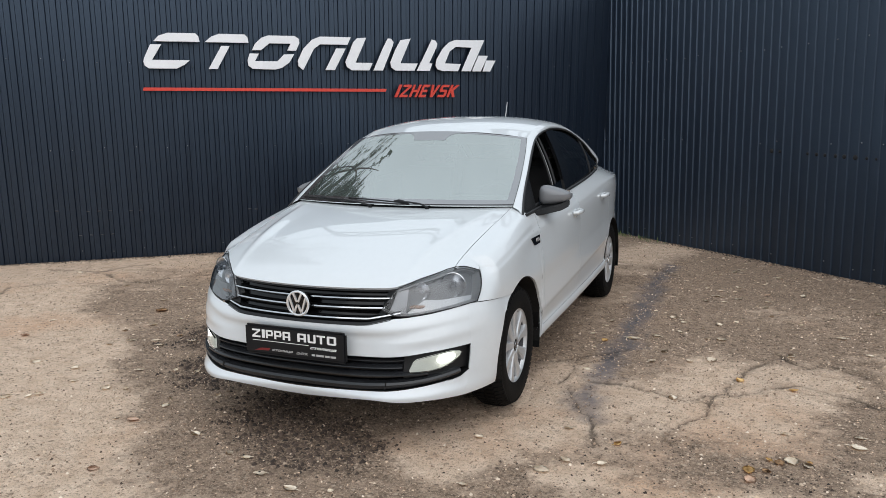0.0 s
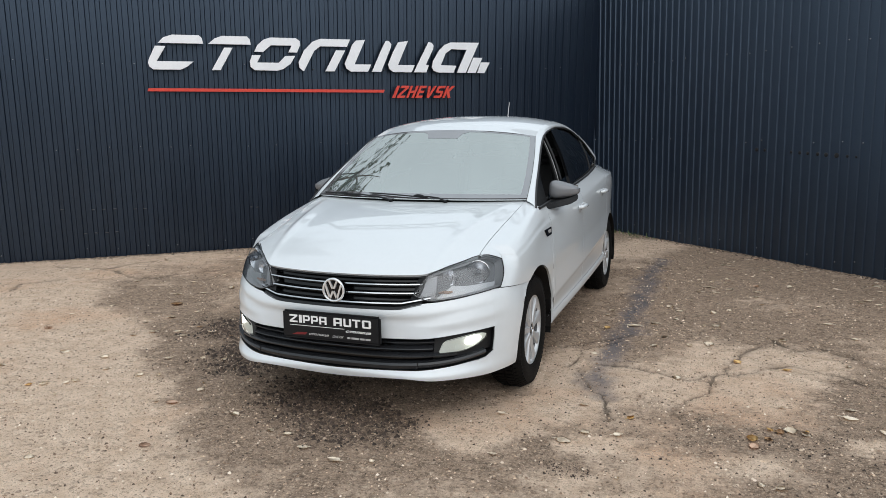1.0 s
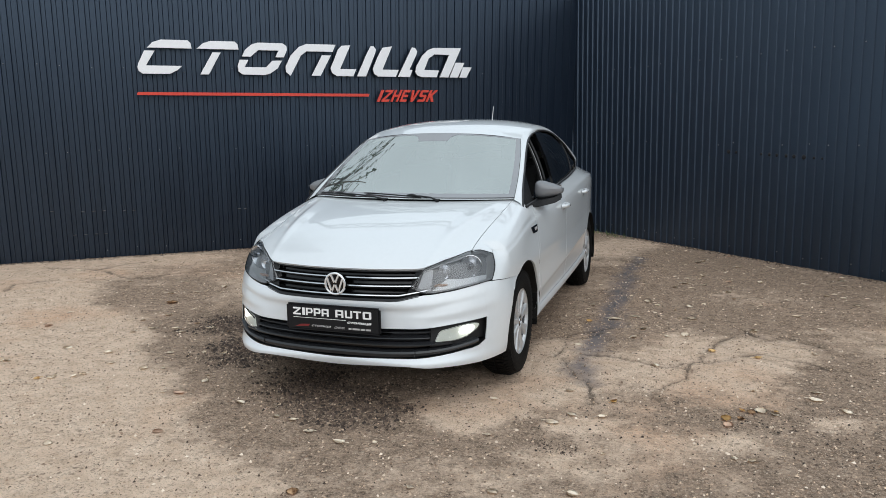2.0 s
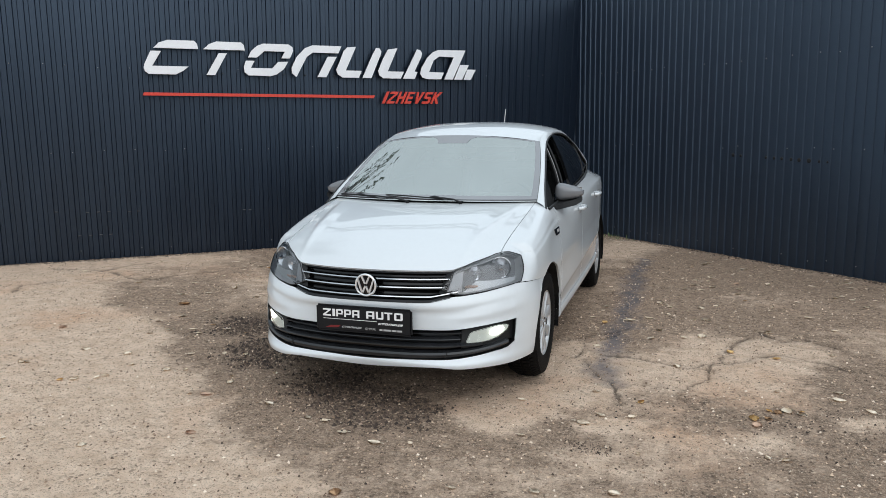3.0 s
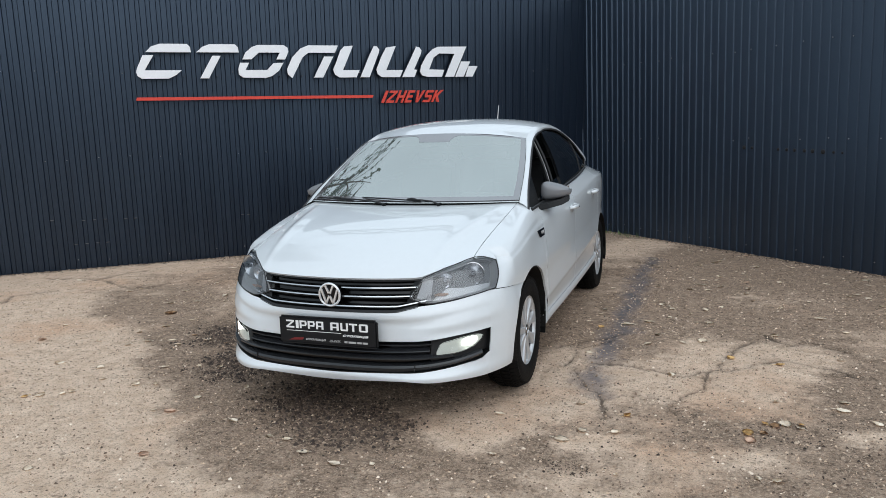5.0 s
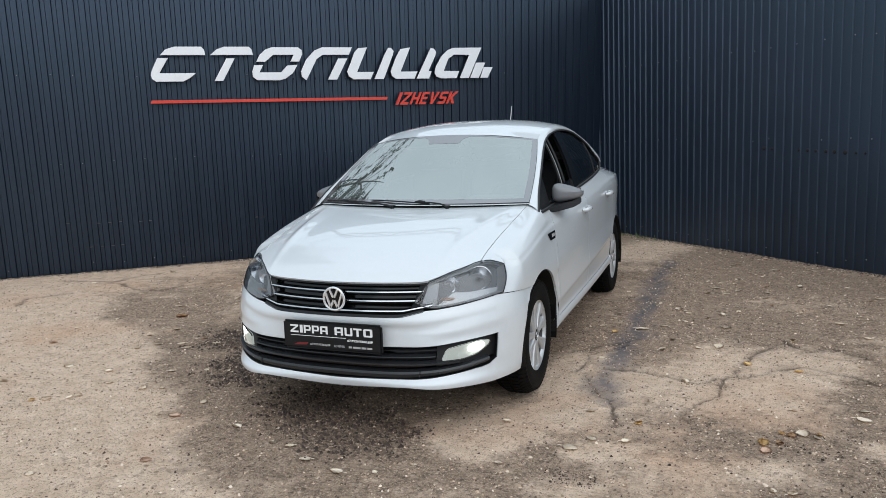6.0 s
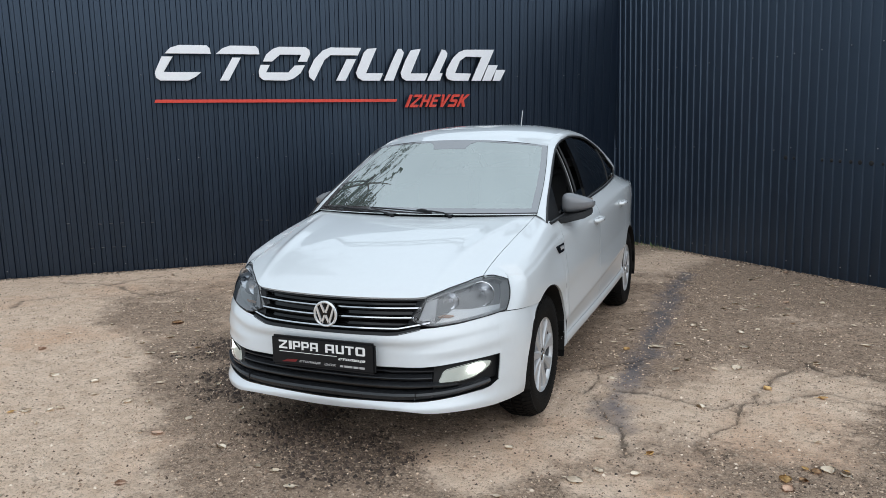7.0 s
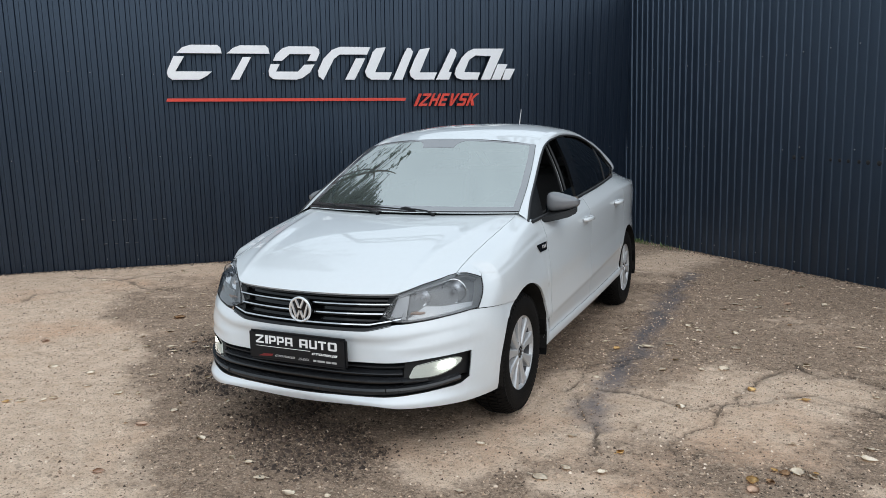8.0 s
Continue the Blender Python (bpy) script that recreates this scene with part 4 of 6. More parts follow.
for s in (-1, 1):
    head = panel("headlight", [head_grid(s, -0.050, inset=0.002)], M_HOUSING, car, "clear-lensed headlight with grey housing", depth=0.0)
    rim_in, rim_out = head_grid(s, -0.050, inset=0.002), head_grid(s, 0.0)
    edge = lambda g: np.concatenate([g[0], g[1:, -1], g[-1, -2::-1], g[-2::-1, 0]])
    panel("housing_wall", [np.stack([edge(rim_out), edge(rim_in)])], M_PALEHOUSE, head, "silver inner wall of the housing", depth=0.0)
    part("lamp_seal", rod(edge(head_grid(s, 0.001)), 0.0028, 5), M_SEAL, head)
    panel("lens", [head_grid(s, 0.003, 40, 16)], M_LENS, head, "clear plastic lens", depth=0.006)
    mid = lambda x: head_bot(x) + (head_top(x) - head_bot(x)) * np.interp(x, [0.39, 0.50, 0.555, 0.62, 0.74], [0.02, 0.06, 0.33, 0.22, 0.15])
    panel("trim", [head_grid(s, -0.036, 30, 6, top=mid, u0=0.30, u1=0.985)], M_PALEHOUSE, head, "pale silver lower trim", depth=0.02)
    panel("inner_trim", [head_grid(s, -0.034, 12, 8, 0.004, u0=0.02, u1=0.27)], M_HOODTRIM, head, "pale grey inner trim", depth=0.002)
    upper = lambda x: head_top(x) - np.interp(x, [0.39, 0.45, 0.60, 0.74], [0.010, 0.020, 0.026, 0.016])
    panel("hood_trim", [head_grid(s, -0.024, 30, 5, bot=upper, u0=0.04, u1=0.985)], M_HOODTRIM, head, "grey upper trim", depth=0.02)
    c = nose(s * 0.668, 0.718, -0.036)
    part("low_beam_bowl", bowl(0.020, 0.054, (s * 0.30, -1, 0.02), c, 22), M_REFL, head, "round mirrored low beam bowl", smooth=12)
    part("bowl_ring", rod([c + 0.0545 * np.array([math.cos(t_) * 0.95, math.cos(t_) * s * 0.29, math.sin(t_)]) - np.array([0, 0.004, 0]) for t_ in np.linspace(0, 2 * math.pi, 33)], 0.0025, 6), M_CHROME, head)
    part("bulb", rod([c + np.array([s * -0.004, 0.012, 0]), c + np.array([s * 0.004, -0.008, 0])], [0.012, 0.010], 12), M_BULB, head)
    part("bulb_cap", rod([c + np.array([s * 0.004, -0.008, 0]), c + np.array([s * 0.008, -0.020, 0])], [0.014, 0.012], 12), M_CHROME, head)
    c = nose(s * 0.548, 0.697, -0.038)
    part("high_beam_bowl", bowl(0.014, 0.036, (s * 0.30, -1, 0.02), c, 20), M_REFL, head, "round mirrored high beam bowl", smooth=12)
    part("bulb", rod([c + np.array([0, 0.01, 0]), c + np.array([0, -0.006, 0])], 0.008, 10), M_BULB, head)
    c = nose(s * 0.545, 0.634, -0.030)
    part("indicator", rod([c + np.array([s * -0.045, -0.006, -0.005]), c + np.array([s * -0.02, -0.004, 0]), c, c + np.array([s * 0.02, 0.01, 0.003])], [0.005, 0.008, 0.007, 0.004], 12), M_AMBER, head, "amber indicator bulb")
    for k in np.linspace(0.47, 0.52, 6):
        part("flute", rod([nose(s * k, head_bot(k) + 0.014, -0.026), nose(s * (k + 0.006), head_bot(k) + 0.034, -0.026)], 0.0010, 5), M_HOUSING, head)

# bonnet
A = np.linspace(-1, 1, 121)
front_z = lambda x: np.interp(x, [0, 0.30, 0.405, 0.436, 0.45, 0.522, 0.632], [0.720, 0.721, 0.7205, 0.722, 0.727, 0.757, 0.788])
P0 = nose(A * 0.632, front_z(np.abs(A * 0.632)), 0.004)
P1 = np.stack([A * 0.667, 0.125 + 0.130 * np.abs(A) ** 2.2, 0.978 + 0.008 * np.abs(A) ** 2], -1)
span_y = (P1[:, 1] - P0[:, 1])[:, None]
T0 = span_y * np.stack([0 * A, 0.62 + 0 * A, 0.50 - 0.24 * np.abs(A) ** 4], -1)
T1 = span_y * np.stack([0 * A, 1.0 + 0 * A, 0.165 + 0.05 * np.abs(A) ** 3], -1)
w = np.linspace(0, 1, 41)[:, None, None]
bonnet_g = (2 * w**3 - 3 * w**2 + 1) * P0 + (w**3 - 2 * w**2 + w) * T0 + (3 * w**2 - 2 * w**3) * P1 + (w**3 - w**2) * T1
ridge = np.linspace(0, 1, 41)[:, None]
crease = np.abs(A)[None] - (0.70 + 0.19 * ridge)
bonnet_g[..., 2] += 0.011 * np.where(crease < 0, np.exp(-np.abs(crease / 0.11) ** 1.3), np.exp(-((crease / 0.05) ** 2))) * np.sin(np.pi * np.clip(ridge * 0.93 + 0.07, 0.0, 1)) ** 0.8 + 0.012 * (1 - A[None] ** 2) * np.sin(np.pi * ridge)
bonnet = panel("bonnet", [bonnet_g * np.array([0.9945, 1, 1])], M_PAINT, car, "white bonnet")
SEAM = bonnet_g[:, -1]
seam_x, seam_z = (lambda y: np.interp(y, SEAM[:, 1], SEAM[:, 0])), (lambda y: np.interp(y, SEAM[:, 1], SEAM[:, 2]))

# flanks
half_w = spl([-0.45, -0.2, 0.05, 0.5, 1.2, 2.0, 2.6, 3.0, 3.45], [0.792, 0.818, 0.826, 0.830, 0.838, 0.836, 0.820, 0.768, 0.675])
shoulder = spl([-0.45, -0.2, 0.0, 0.32, 0.94, 1.6, 2.35, 3.4], [0.735, 0.790, 0.828, 0.862, 0.902, 0.940, 0.982, 0.965])
inset = spl([-0.45, -0.1, 0.3, 0.94, 2.4, 3.4], [0.012, 0.022, 0.040, 0.026, 0.020, 0.014])
belt_x = spl([0.2, 0.6, 1.2, 1.8, 2.42, 3.02, 3.45], [0.748, 0.752, 0.753, 0.742, 0.692, 0.592, 0.555])
belt_z = spl([0.2, 0.6, 1.2, 1.8, 2.42, 3.02, 3.45], [0.944, 0.964, 1.002, 1.034, 1.060, 1.055, 0.995])
sill_z = lambda y: 0.222 + 0.028 * y


def section(y, wing):
    """x and z of the flank at y, from sill to the top line."""
    w, sh = float(half_w(y)), float(shoulder(y))
    xt, zt = (float(seam_x(y)), float(seam_z(y))) if wing else (float(belt_x(y)), float(belt_z(y)))
    sh = min(sh, zt - 0.040)
    xs = min(w - float(inset(y)), w - 0.012 if wing else 9.0)
    k1, k2 = ((0.86, 0.385), (0.58, 0.78)) if wing else ((0.64, 0.40), (0.30, 0.74))
    cz = 0.420 + 0.065 * np.clip(y - 0.4, 0.0, 2.0)
    px = [w - 0.070, w - 0.012, w - 0.006, w - 0.019, w - 0.010, w - 0.003, w - 0.004, w - (0.005 if wing else 0.010), w - (0.002 if wing else 0.010), xs + 0.012, xs + 0.003, xs - 0.007, xt + k1[0] * (xs - xt), xt + k2[0] * (xs - xt), xt]
    pz = [sill_z(y) - 0.005, sill_z(y) + 0.025, sill_z(y) + 0.072, sill_z(y) + 0.098, cz - 0.030, cz, cz + 0.030, cz + 0.13, 0.64 + 0.035 * y, sh - 0.075, sh - 0.012, sh + 0.010, sh + k1[1] * (zt - sh), sh + k2[1] * (zt - sh), zt]
    pz = np.maximum.accumulate(np.array(pz) + 1e-5 * np.arange(15))
    t = np.arange(15.0)
    k = np.linspace(0, 14, 141)
    return spl(t, px)(k), spl(t, pz)(k)


def flank(ys, low, wing=False, rows=64, high=None):
    cols = []
    for y in ys:
        x, z = section(y, wing)
        z0 = low(y)
        z1 = z[-1] if high is None else min(high(y), z[-1])
        q = np.linspace(z0, z1, rows)
        cols.append(np.stack([np.interp(q, z, x), np.full(rows, y), q], -1))
    return np.array(cols)


def arch(y, centre, r=ARCH_R):
    d = r * r - (y - centre) ** 2
    return ARCH_Z + math.sqrt(d) if d > 0 else 0.0


def arch_steps(centre, a, b, n):
    """Columns that crowd where the arch is steep."""
    lo, hi = math.acos(np.clip((a - centre) / ARCH_R, -1, 1)), math.acos(np.clip((b - centre) / ARCH_R, -1, 1))
    return centre + ARCH_R * np.cos(np.linspace(lo, hi, n))


def sides(name, grids, label="", mate=M_PAINT, depth=0.012):
    return [panel(name, [g if s > 0 else flip_x(g) for g in grids], mate, car, label, depth) for s in (1, -1)]


seam_low = lambda y: 0.639 - 0.026 * np.clip((y + 0.53) / 0.35, 0, 1)
wing_low = lambda y: max(arch(y, AXLE_F), float(seam_low(y)) + 0.001 if y < 0 else 0.32)
ya = np.r_[np.linspace(-0.34, -0.18, 8), arch_steps(AXLE_F, -0.17, 0.262, 26)]
yb = np.r_[arch_steps(AXLE_F, 0.2622, 0.3225, 12), 0.3232, 0.345, 0.372]
wing1 = flank(ya, wing_low, True)
wing2 = flank(yb, lambda y: max(arch(y, AXLE_F), 0.335 if y < 0.323 else sill_z(y)), False)
wing4 = []
for k in np.linspace(0, 1, 14):
    col = []
    top_z = float(seam_z(-0.412 + k * 0.072))
    for q in np.linspace(0, 1, 64):
        zlo = float(seam_low(-0.555 + k * 0.215)) + 0.001
        z0 = zlo + (top_z - zlo) * q
        y0 = float(lamp_back(min(z0, 0.772))) * (1 - k) - 0.34 * k
        sx_, sz_ = section(y0, True)
        xa, xb = float(nose_x(y0, min(z0, 0.80))), float(np.interp(z0, sz_, sx_))
        if z0 > 0.772:
            xa = float(np.interp(z0, [0.772, 0.785, 0.80, max(top_z, 0.806)], [nose_x(-0.412, 0.772), 0.713, 0.690, float(seam_x(y0))]))
        m_ = k * k * (3 - 2 * k)
        col.append((xa * (1 - m_) + xb * m_, y0, z0))
    wing4.append(col)
t = np.linspace(0, 1, 12)
lamp_top = head_grid(1, 0.002)[-1]
q0 = resample(np.vstack([P0[-1:], lamp_top[lamp_top[:, 0] > 0.640]]), 12) + np.array([0, 0, 0.003])
ys_ = SEAM[0, 1] + (-0.412 - SEAM[0, 1]) * t
q1_ = np.stack([seam_x(ys_), ys_, seam_z(ys_)], -1)
wing3 = q0 + (q1_ - q0) * np.linspace(0, 1, 6)[:, None, None]
edge4 = np.array([p for p in wing4[0] if p[2] > q0[-1, 2] + 0.002])
edge4 = resample(np.vstack([q0[-1:], edge4, q1_[-1:]]), 6)
wing3 = wing3 + (edge4[:, None] - wing3[:, -1:]) * (t**1.5)[None, :, None]
sides("front_wing", [np.concatenate([np.array(wing4), wing1[1:]]), wing2, wing3], "white front wing")
door_low = lambda y: sill_z(y) + 0.085
doors = sides("front_door", [flank(np.linspace(0.378, 1.245, 34), door_low)], "white front door with its window wound down")
rear_low = lambda y: max(door_low(y), arch(y, AXLE_R, 0.385))
yr = np.r_[np.linspace(1.251, 2.16, 30), np.linspace(2.17, 2.30, 14)]
rear_doors = sides("rear_door", [flank(yr, rear_low)], "white rear door")
quarter_low = lambda y: max(arch(y, AXLE_R), rear_low(y) if y < 2.3 else 0.0, 0.30)
yq = np.r_[2.306, arch_steps(AXLE_R, 2.32, AXLE_R + ARCH_R - 0.0005, 30), np.linspace(AXLE_R + ARCH_R, 3.40, 14)]
q1 = flank(yq, quarter_low)
yq2 = np.r_[arch_steps(AXLE_R, AXLE_R - ARCH_R + 0.004, 2.303, 14)]
q2 = flank(yq2, lambda y: arch(y, AXLE_R), high=lambda y: arch(y, AXLE_R, 0.381), rows=4)
sides("rear_wing", [q1, q2], "white rear wing")
ysill = np.linspace(0.3735, 2.192, 30)
sides("sill", [flank(ysill, lambda y: sill_z(y), high=lambda y: sill_z(y) + 0.0835, rows=8)], "white sill skirt")

# window line, pillars and roof
C2 = spl3(
    [(0.736, 0.215, 0.950), (0.704, 0.355, 1.050), (0.666, 0.570, 1.165), (0.635, 0.741, 1.254), (0.612, 0.890, 1.325), (0.598, 1.048, 1.364), (0.590, 1.247, 1.386), (0.587, 1.417, 1.395), (0.592, 1.672, 1.387), (0.601, 1.905, 1.357), (0.622, 2.17, 1.290), (0.655, 2.39, 1.190), (0.684, 2.482, 1.115), (0.697, 2.42, 1.060)],
    [0, 0.07, 1 / 7, 0.215, 2 / 7, 0.355, 3 / 7, 0.50, 4 / 7, 0.645, 5 / 7, 6 / 7, 0.955, 1],
)
RAIL = [(0.679, 0.230, 0.989), (0.653, 0.455, 1.118), (0.613, 0.685, 1.247), (0.573, 0.860, 1.344), (0.562, 1.07, 1.400), (0.548, 1.41, 1.434), (0.533, 1.91, 1.414), (0.526, 2.42, 1.326), (0.585, 3.02, 1.058)]
POST, EAVE = spl3(RAIL[:4], np.linspace(0, 3 / 7, 4)), spl3(RAIL[3:], [3 / 7, 0.487, 4 / 7, 5 / 7, 6 / 7, 1])
CR = lambda u: np.where((np.asarray(u) <= 3 / 7)[..., None], POST(u), EAVE(u))
s_ = np.linspace(0, 1, 90)
lo_c, hi_c = C2(s_), CR(s_)
v = np.linspace(0, 1, 9)[:, None, None]
frame_g = lo_c + (hi_c - lo_c) * v
bulge = np.sin(np.pi * v) * np.clip((1 - s_) / 0.035, 0, 1)[None, :, None] * (0.008 + 0.012 * np.clip((s_ - 0.25) * 4, 0, 1) + 0.022 * np.clip((s_ - 0.75) * 5, 0, 1))[None, :, None]
frame_g = frame_g + bulge * np.array([0.9, 0, 0.25])
sides("body_side_frame", [frame_g], "white pillars and roof rail", depth=0.0)

a = np.linspace(-1, 1, 41)
ws = CR(np.linspace(0.004, 3 / 7, 30))
WS_B, WS_Z = 0.125, 0.044


def across(edge, back, rise, power=2.2):
    """A bowed surface between an edge line and its mirror."""
    back, rise = np.broadcast_to(back, len(edge)), np.broadcast_to(rise, len(edge))
    q = 1 - np.abs(a) ** power
    return np.stack([edge[:, :1] * a, edge[:, 1:2] - back[:, None] * q, edge[:, 2:] + rise[:, None] * q], -1)


screen = across(ws, np.linspace(WS_B, 0.10, 30), np.linspace(0.0, WS_Z, 30))
windscreen = panel("windscreen", [screen * np.array([0.998, 1, 1]) + np.array([0, 0, 0.002])], M_SCREEN, car, "laminated windscreen mirroring a pale sky and a fir", depth=0.004)
windscreen.visible_shadow = False
rf = CR(np.linspace(3 / 7, 6 / 7, 40))
k = np.linspace(0, 1, 40)
roof_g = across(rf, 0.10 * (1 - k) ** 2 - 0.05 * k**2, WS_Z + 0.006 * np.sin(np.pi * k), 2.6)
roof = panel("roof", [roof_g], M_PAINT, car, "white roof", depth=0.0)
rw = CR(np.linspace(6 / 7, 1, 20))
rear_screen = panel("rear_window", [across(rw, -0.05, np.linspace(WS_Z, 0.02, 20)) * np.array([0.99, 1, 1])], M_TINT, car, "dark tinted rear window", depth=0.004)
# band printed round the windscreen, wider at the foot, with a patch round the mirror
lift = np.array([0, -0.0012, 0.0022])
fine_u = np.linspace(-1, 1, 81)
thick = np.array([[np.interp(fine_u, a, screen[i, :, k]) for k in range(3)] for i in range(30)]).transpose(0, 2, 1)
for rows_, cols in ((slice(0, 3), slice(0, 81)), (slice(28, 30), slice(0, 81)), (slice(2, 29), slice(0, 3)), (slice(2, 29), slice(78, 81))):
    panel("screen_border", [thick[rows_, cols] * np.array([0.996, 1, 1]) + lift], M_FRIT, windscreen, "grey printed border", depth=0.0)
patch = np.array([[(x_, 0, 0) for x_ in np.linspace(-w_, w_, 13)] for w_ in (0.105, 0.112, 0.125, 0.165)])
for i, row in enumerate(np.linspace(24.2, 28.2, 4)):
    lo_ = int(row)
    line = thick[lo_] + (thick[lo_ + 1] - thick[lo_]) * (row - lo_)
    patch[i] = np.stack([np.interp(patch[i, :, 0], line[:, 0], line[:, k]) for k in range(3)], -1)
panel("mirror_patch", [patch + lift], M_FRIT, windscreen, "grey printed patch round the mirror foot", depth=0.0)
panel("cowl", [np.stack([P1 + np.array([0, -0.03, -0.045]), P1 + np.array([0, 0.03, -0.030]), np.stack([np.interp(A, a, screen[0, :, k]) for k in range(3)], -1) + np.array([0, 0.006, 0.010])])], M_BLACK, car, "black scuttle panel under the windscreen", depth=0.0)
for e, nm in ((hi_c[: int(90 * 3 / 7) + 1], "seal"),):
    for s in (1, -1):
        part("screen_seal", rod([(p[0] * s, p[1], p[2] + 0.001) for p in e], 0.0018, 6), M_SEAL, windscreen)

# boot, tail
k = np.linspace(0, 1, 12)
lid_edge = np.stack([0.585 - 0.03 * k, 3.02 + 0.40 * k, 1.058 - 0.07 * k**1.5], -1)
boot_lid = panel("boot_lid", [across(lid_edge, -0.04, 0.02 - 0.0 * k)], M_PAINT, car, "white boot lid")
tail_z = np.linspace(0.985, 0.25, 24)
tail_y = spl([0.25, 0.40, 0.62, 0.80, 0.985], [3.44, 3.53, 3.52, 3.46, 3.42])(tail_z)
tail_w = spl([0.25, 0.45, 0.70, 0.985], [0.66, 0.67, 0.665, 0.555])(tail_z)
edge = np.stack([tail_w, tail_y - 0.10, tail_z], -1)
rear_bumper = panel("rear_bumper", [across(edge, -0.12, 0.0)], M_PAINT, car, "white tail panel and rear bumper")
for s in (1, -1):
    g = np.array([[(s * (0.42 + 0.18 * i + 0.0 * j), 3.466 - 0.10 * i**2 - 0.03 * j, 0.76 + 0.16 * j) for i in np.linspace(0, 1, 8)] for j in np.linspace(0, 1, 5)])
    panel("tail_lamp", [g], M_TAIL, car, "red tail lamp", depth=0.02)

# side glass, seals and pillars
def side_pane(y0, y1, lean0, lean1, drop, n=26):
    """Glass between the belt and the window line, its ends leaning back."""
    line = C2(np.linspace(0, 1, 400))
    cols = []
    for k in np.linspace(0, 1, n):
        yb_, yt = y0 + (y1 - y0) * k, y0 + lean0 + (y1 + lean1 - y0 - lean0) * k
        i = np.argmin(np.abs(line[:, 1] - yt))
        top = line[i]
        bot = np.array([float(belt_x(yb_)), yb_, float(belt_z(yb_))])
        col = bot + (top - bot) * np.linspace(0, 1, 12)[:, None]
        col[:, 0] += 0.016 * np.sin(np.pi * np.linspace(0, 1, 12)) - drop
        cols.append(col)
    return np.array(cols)


for s, fd, rd in ((1, doors[0], rear_doors[0]), (-1, doors[1], rear_doors[1])):
    side = (lambda g: g) if s > 0 else flip_x
    sail_y = lambda t: 0.225 + 0.245 * t / 0.138
    sail = np.array([[C2(t) * (1 - q) + np.array([float(belt_x(sail_y(t))), sail_y(t), float(belt_z(sail_y(t)))]) * q + np.array([-0.004, 0, 0]) for q in np.linspace(0, 1, 4)] for t in np.linspace(0.0, 0.138, 14)])
    panel("mirror_sail", [side(sail)], M_BLACK, fd, "black triangle that carries the mirror", depth=0.01)
    if s < 0:
        panel("window", [side(side_pane(0.56, 1.17, 0.105, 0.045, 0.012))], M_TINT, fd, "dark door glass", depth=0.004)
    else:
        g = side_pane(0.56, 1.17, 0.105, 0.045, 0.014)
        panel("window", [side(g[:, :3] * np.array([1, 1, 1]))], M_TINT, fd, "wound-down door glass, only its edge showing", depth=0.004)
    panel("window", [side(side_pane(1.30, 2.10, 0.115, 0.01, 0.010))], M_TINT, rd, "dark tinted rear door glass", depth=0.004)
    panel("quarter_window", [side(side_pane(2.13, 2.385, 0.02, 0.055, 0.012, 14))], M_TINT, rd, "small dark quarter pane", depth=0.004)
    panel("pillar_cover", [side(side_pane(1.165, 1.31, 0.075, 0.135, 0.004, 6))], M_GLOSSBLACK, fd, "black centre pillar cover", depth=0.02)
    panel("divider", [side(side_pane(2.10, 2.135, 0.02, 0.02, 0.006, 4))], M_SEAL, rd, depth=0.01)
    rail = [(s * p[0] + s * 0.003, p[1], p[2]) for p in C2(np.linspace(0, 1, 60))]
    part("window_seal", rod(rail, 0.0068, 6), M_SEAL, fd, "black window seal")
    belt = [(s * (float(belt_x(y)) + 0.004), y, float(belt_z(y))) for y in np.linspace(0.24, 2.42, 40)]
    part("belt_seal", rod(belt, 0.010, 6), M_SEAL, fd, "black belt strip")
    inner = side_pane(0.60, 1.10, 0.115, 0.035, 0.05, 20)
    part("inner_frame", rod([(s * p[0], p[1], p[2]) for p in inner[-1]], 0.012, 6), M_BLACK, fd)
    for off_y, mm in ((0.030, M_SEAL), (0.052, M_GREYPRINT), (0.078, M_SEAL)):
        if s > 0 or mm == M_SEAL:
            part("pillar_trim", rod([(s * (p[0] - 0.035), p[1] + off_y, p[2]) for p in inner[-1]], 0.012, 6), mm, fd)
    for yh, zh, d in ((1.135, 0.868, fd), (2.03, 0.894, rd)):
        xh = float(np.interp(zh, *section(yh, False)[::-1]))
        bar = rod([(s * (xh + dx), yh + dy, zh + dz) for dx, dy, dz in ((0.002, -0.085, -0.002), (0.026, -0.070, 0), (0.034, -0.03, 0.002), (0.034, 0.04, 0.003), (0.026, 0.075, 0.003), (0.0, 0.088, 0.003))], [0.010, 0.013, 0.015, 0.015, 0.013, 0.010], 10)
        part("handle", bar, M_PAINT, d, "white body-coloured pull handle")
        bm = bmesh.new()
        bmesh.ops.create_uvsphere(bm, u_segments=16, v_segments=8, radius=1, matrix=Matrix.Translation((s * (xh + 0.001), yh, zh - 0.010)) @ Matrix.Diagonal((0.006, 0.062, 0.028, 1)))
        part("handle_cup", bm, M_PAINT, d)
    # wing badge
    lean = lambda z: float(np.interp(z, *section(0.262, False)[::-1]))
    xb, tip = lean(0.807), math.degrees(math.atan2(lean(0.785) - lean(0.829), 0.044))
    seat_m = Matrix.Translation((s * (xb + 0.001), 0.262, 0.807)) @ pose(0, 0, 0, 0, -tip * s, 0)
    badge = slab("wing_badge", [(-0.082, 0.018), (-0.036, -0.022), (0.072, -0.022), (0.084, 0.022), (-0.076, 0.022)], 0.005, M_GLOSSBLACK, car, "small black wing badge", m=seat_m @ pose(0, 0, 0, 0, 0, 90) @ Matrix.Scale(-s, 4, (0, 1, 0)), bevel=0.0015)
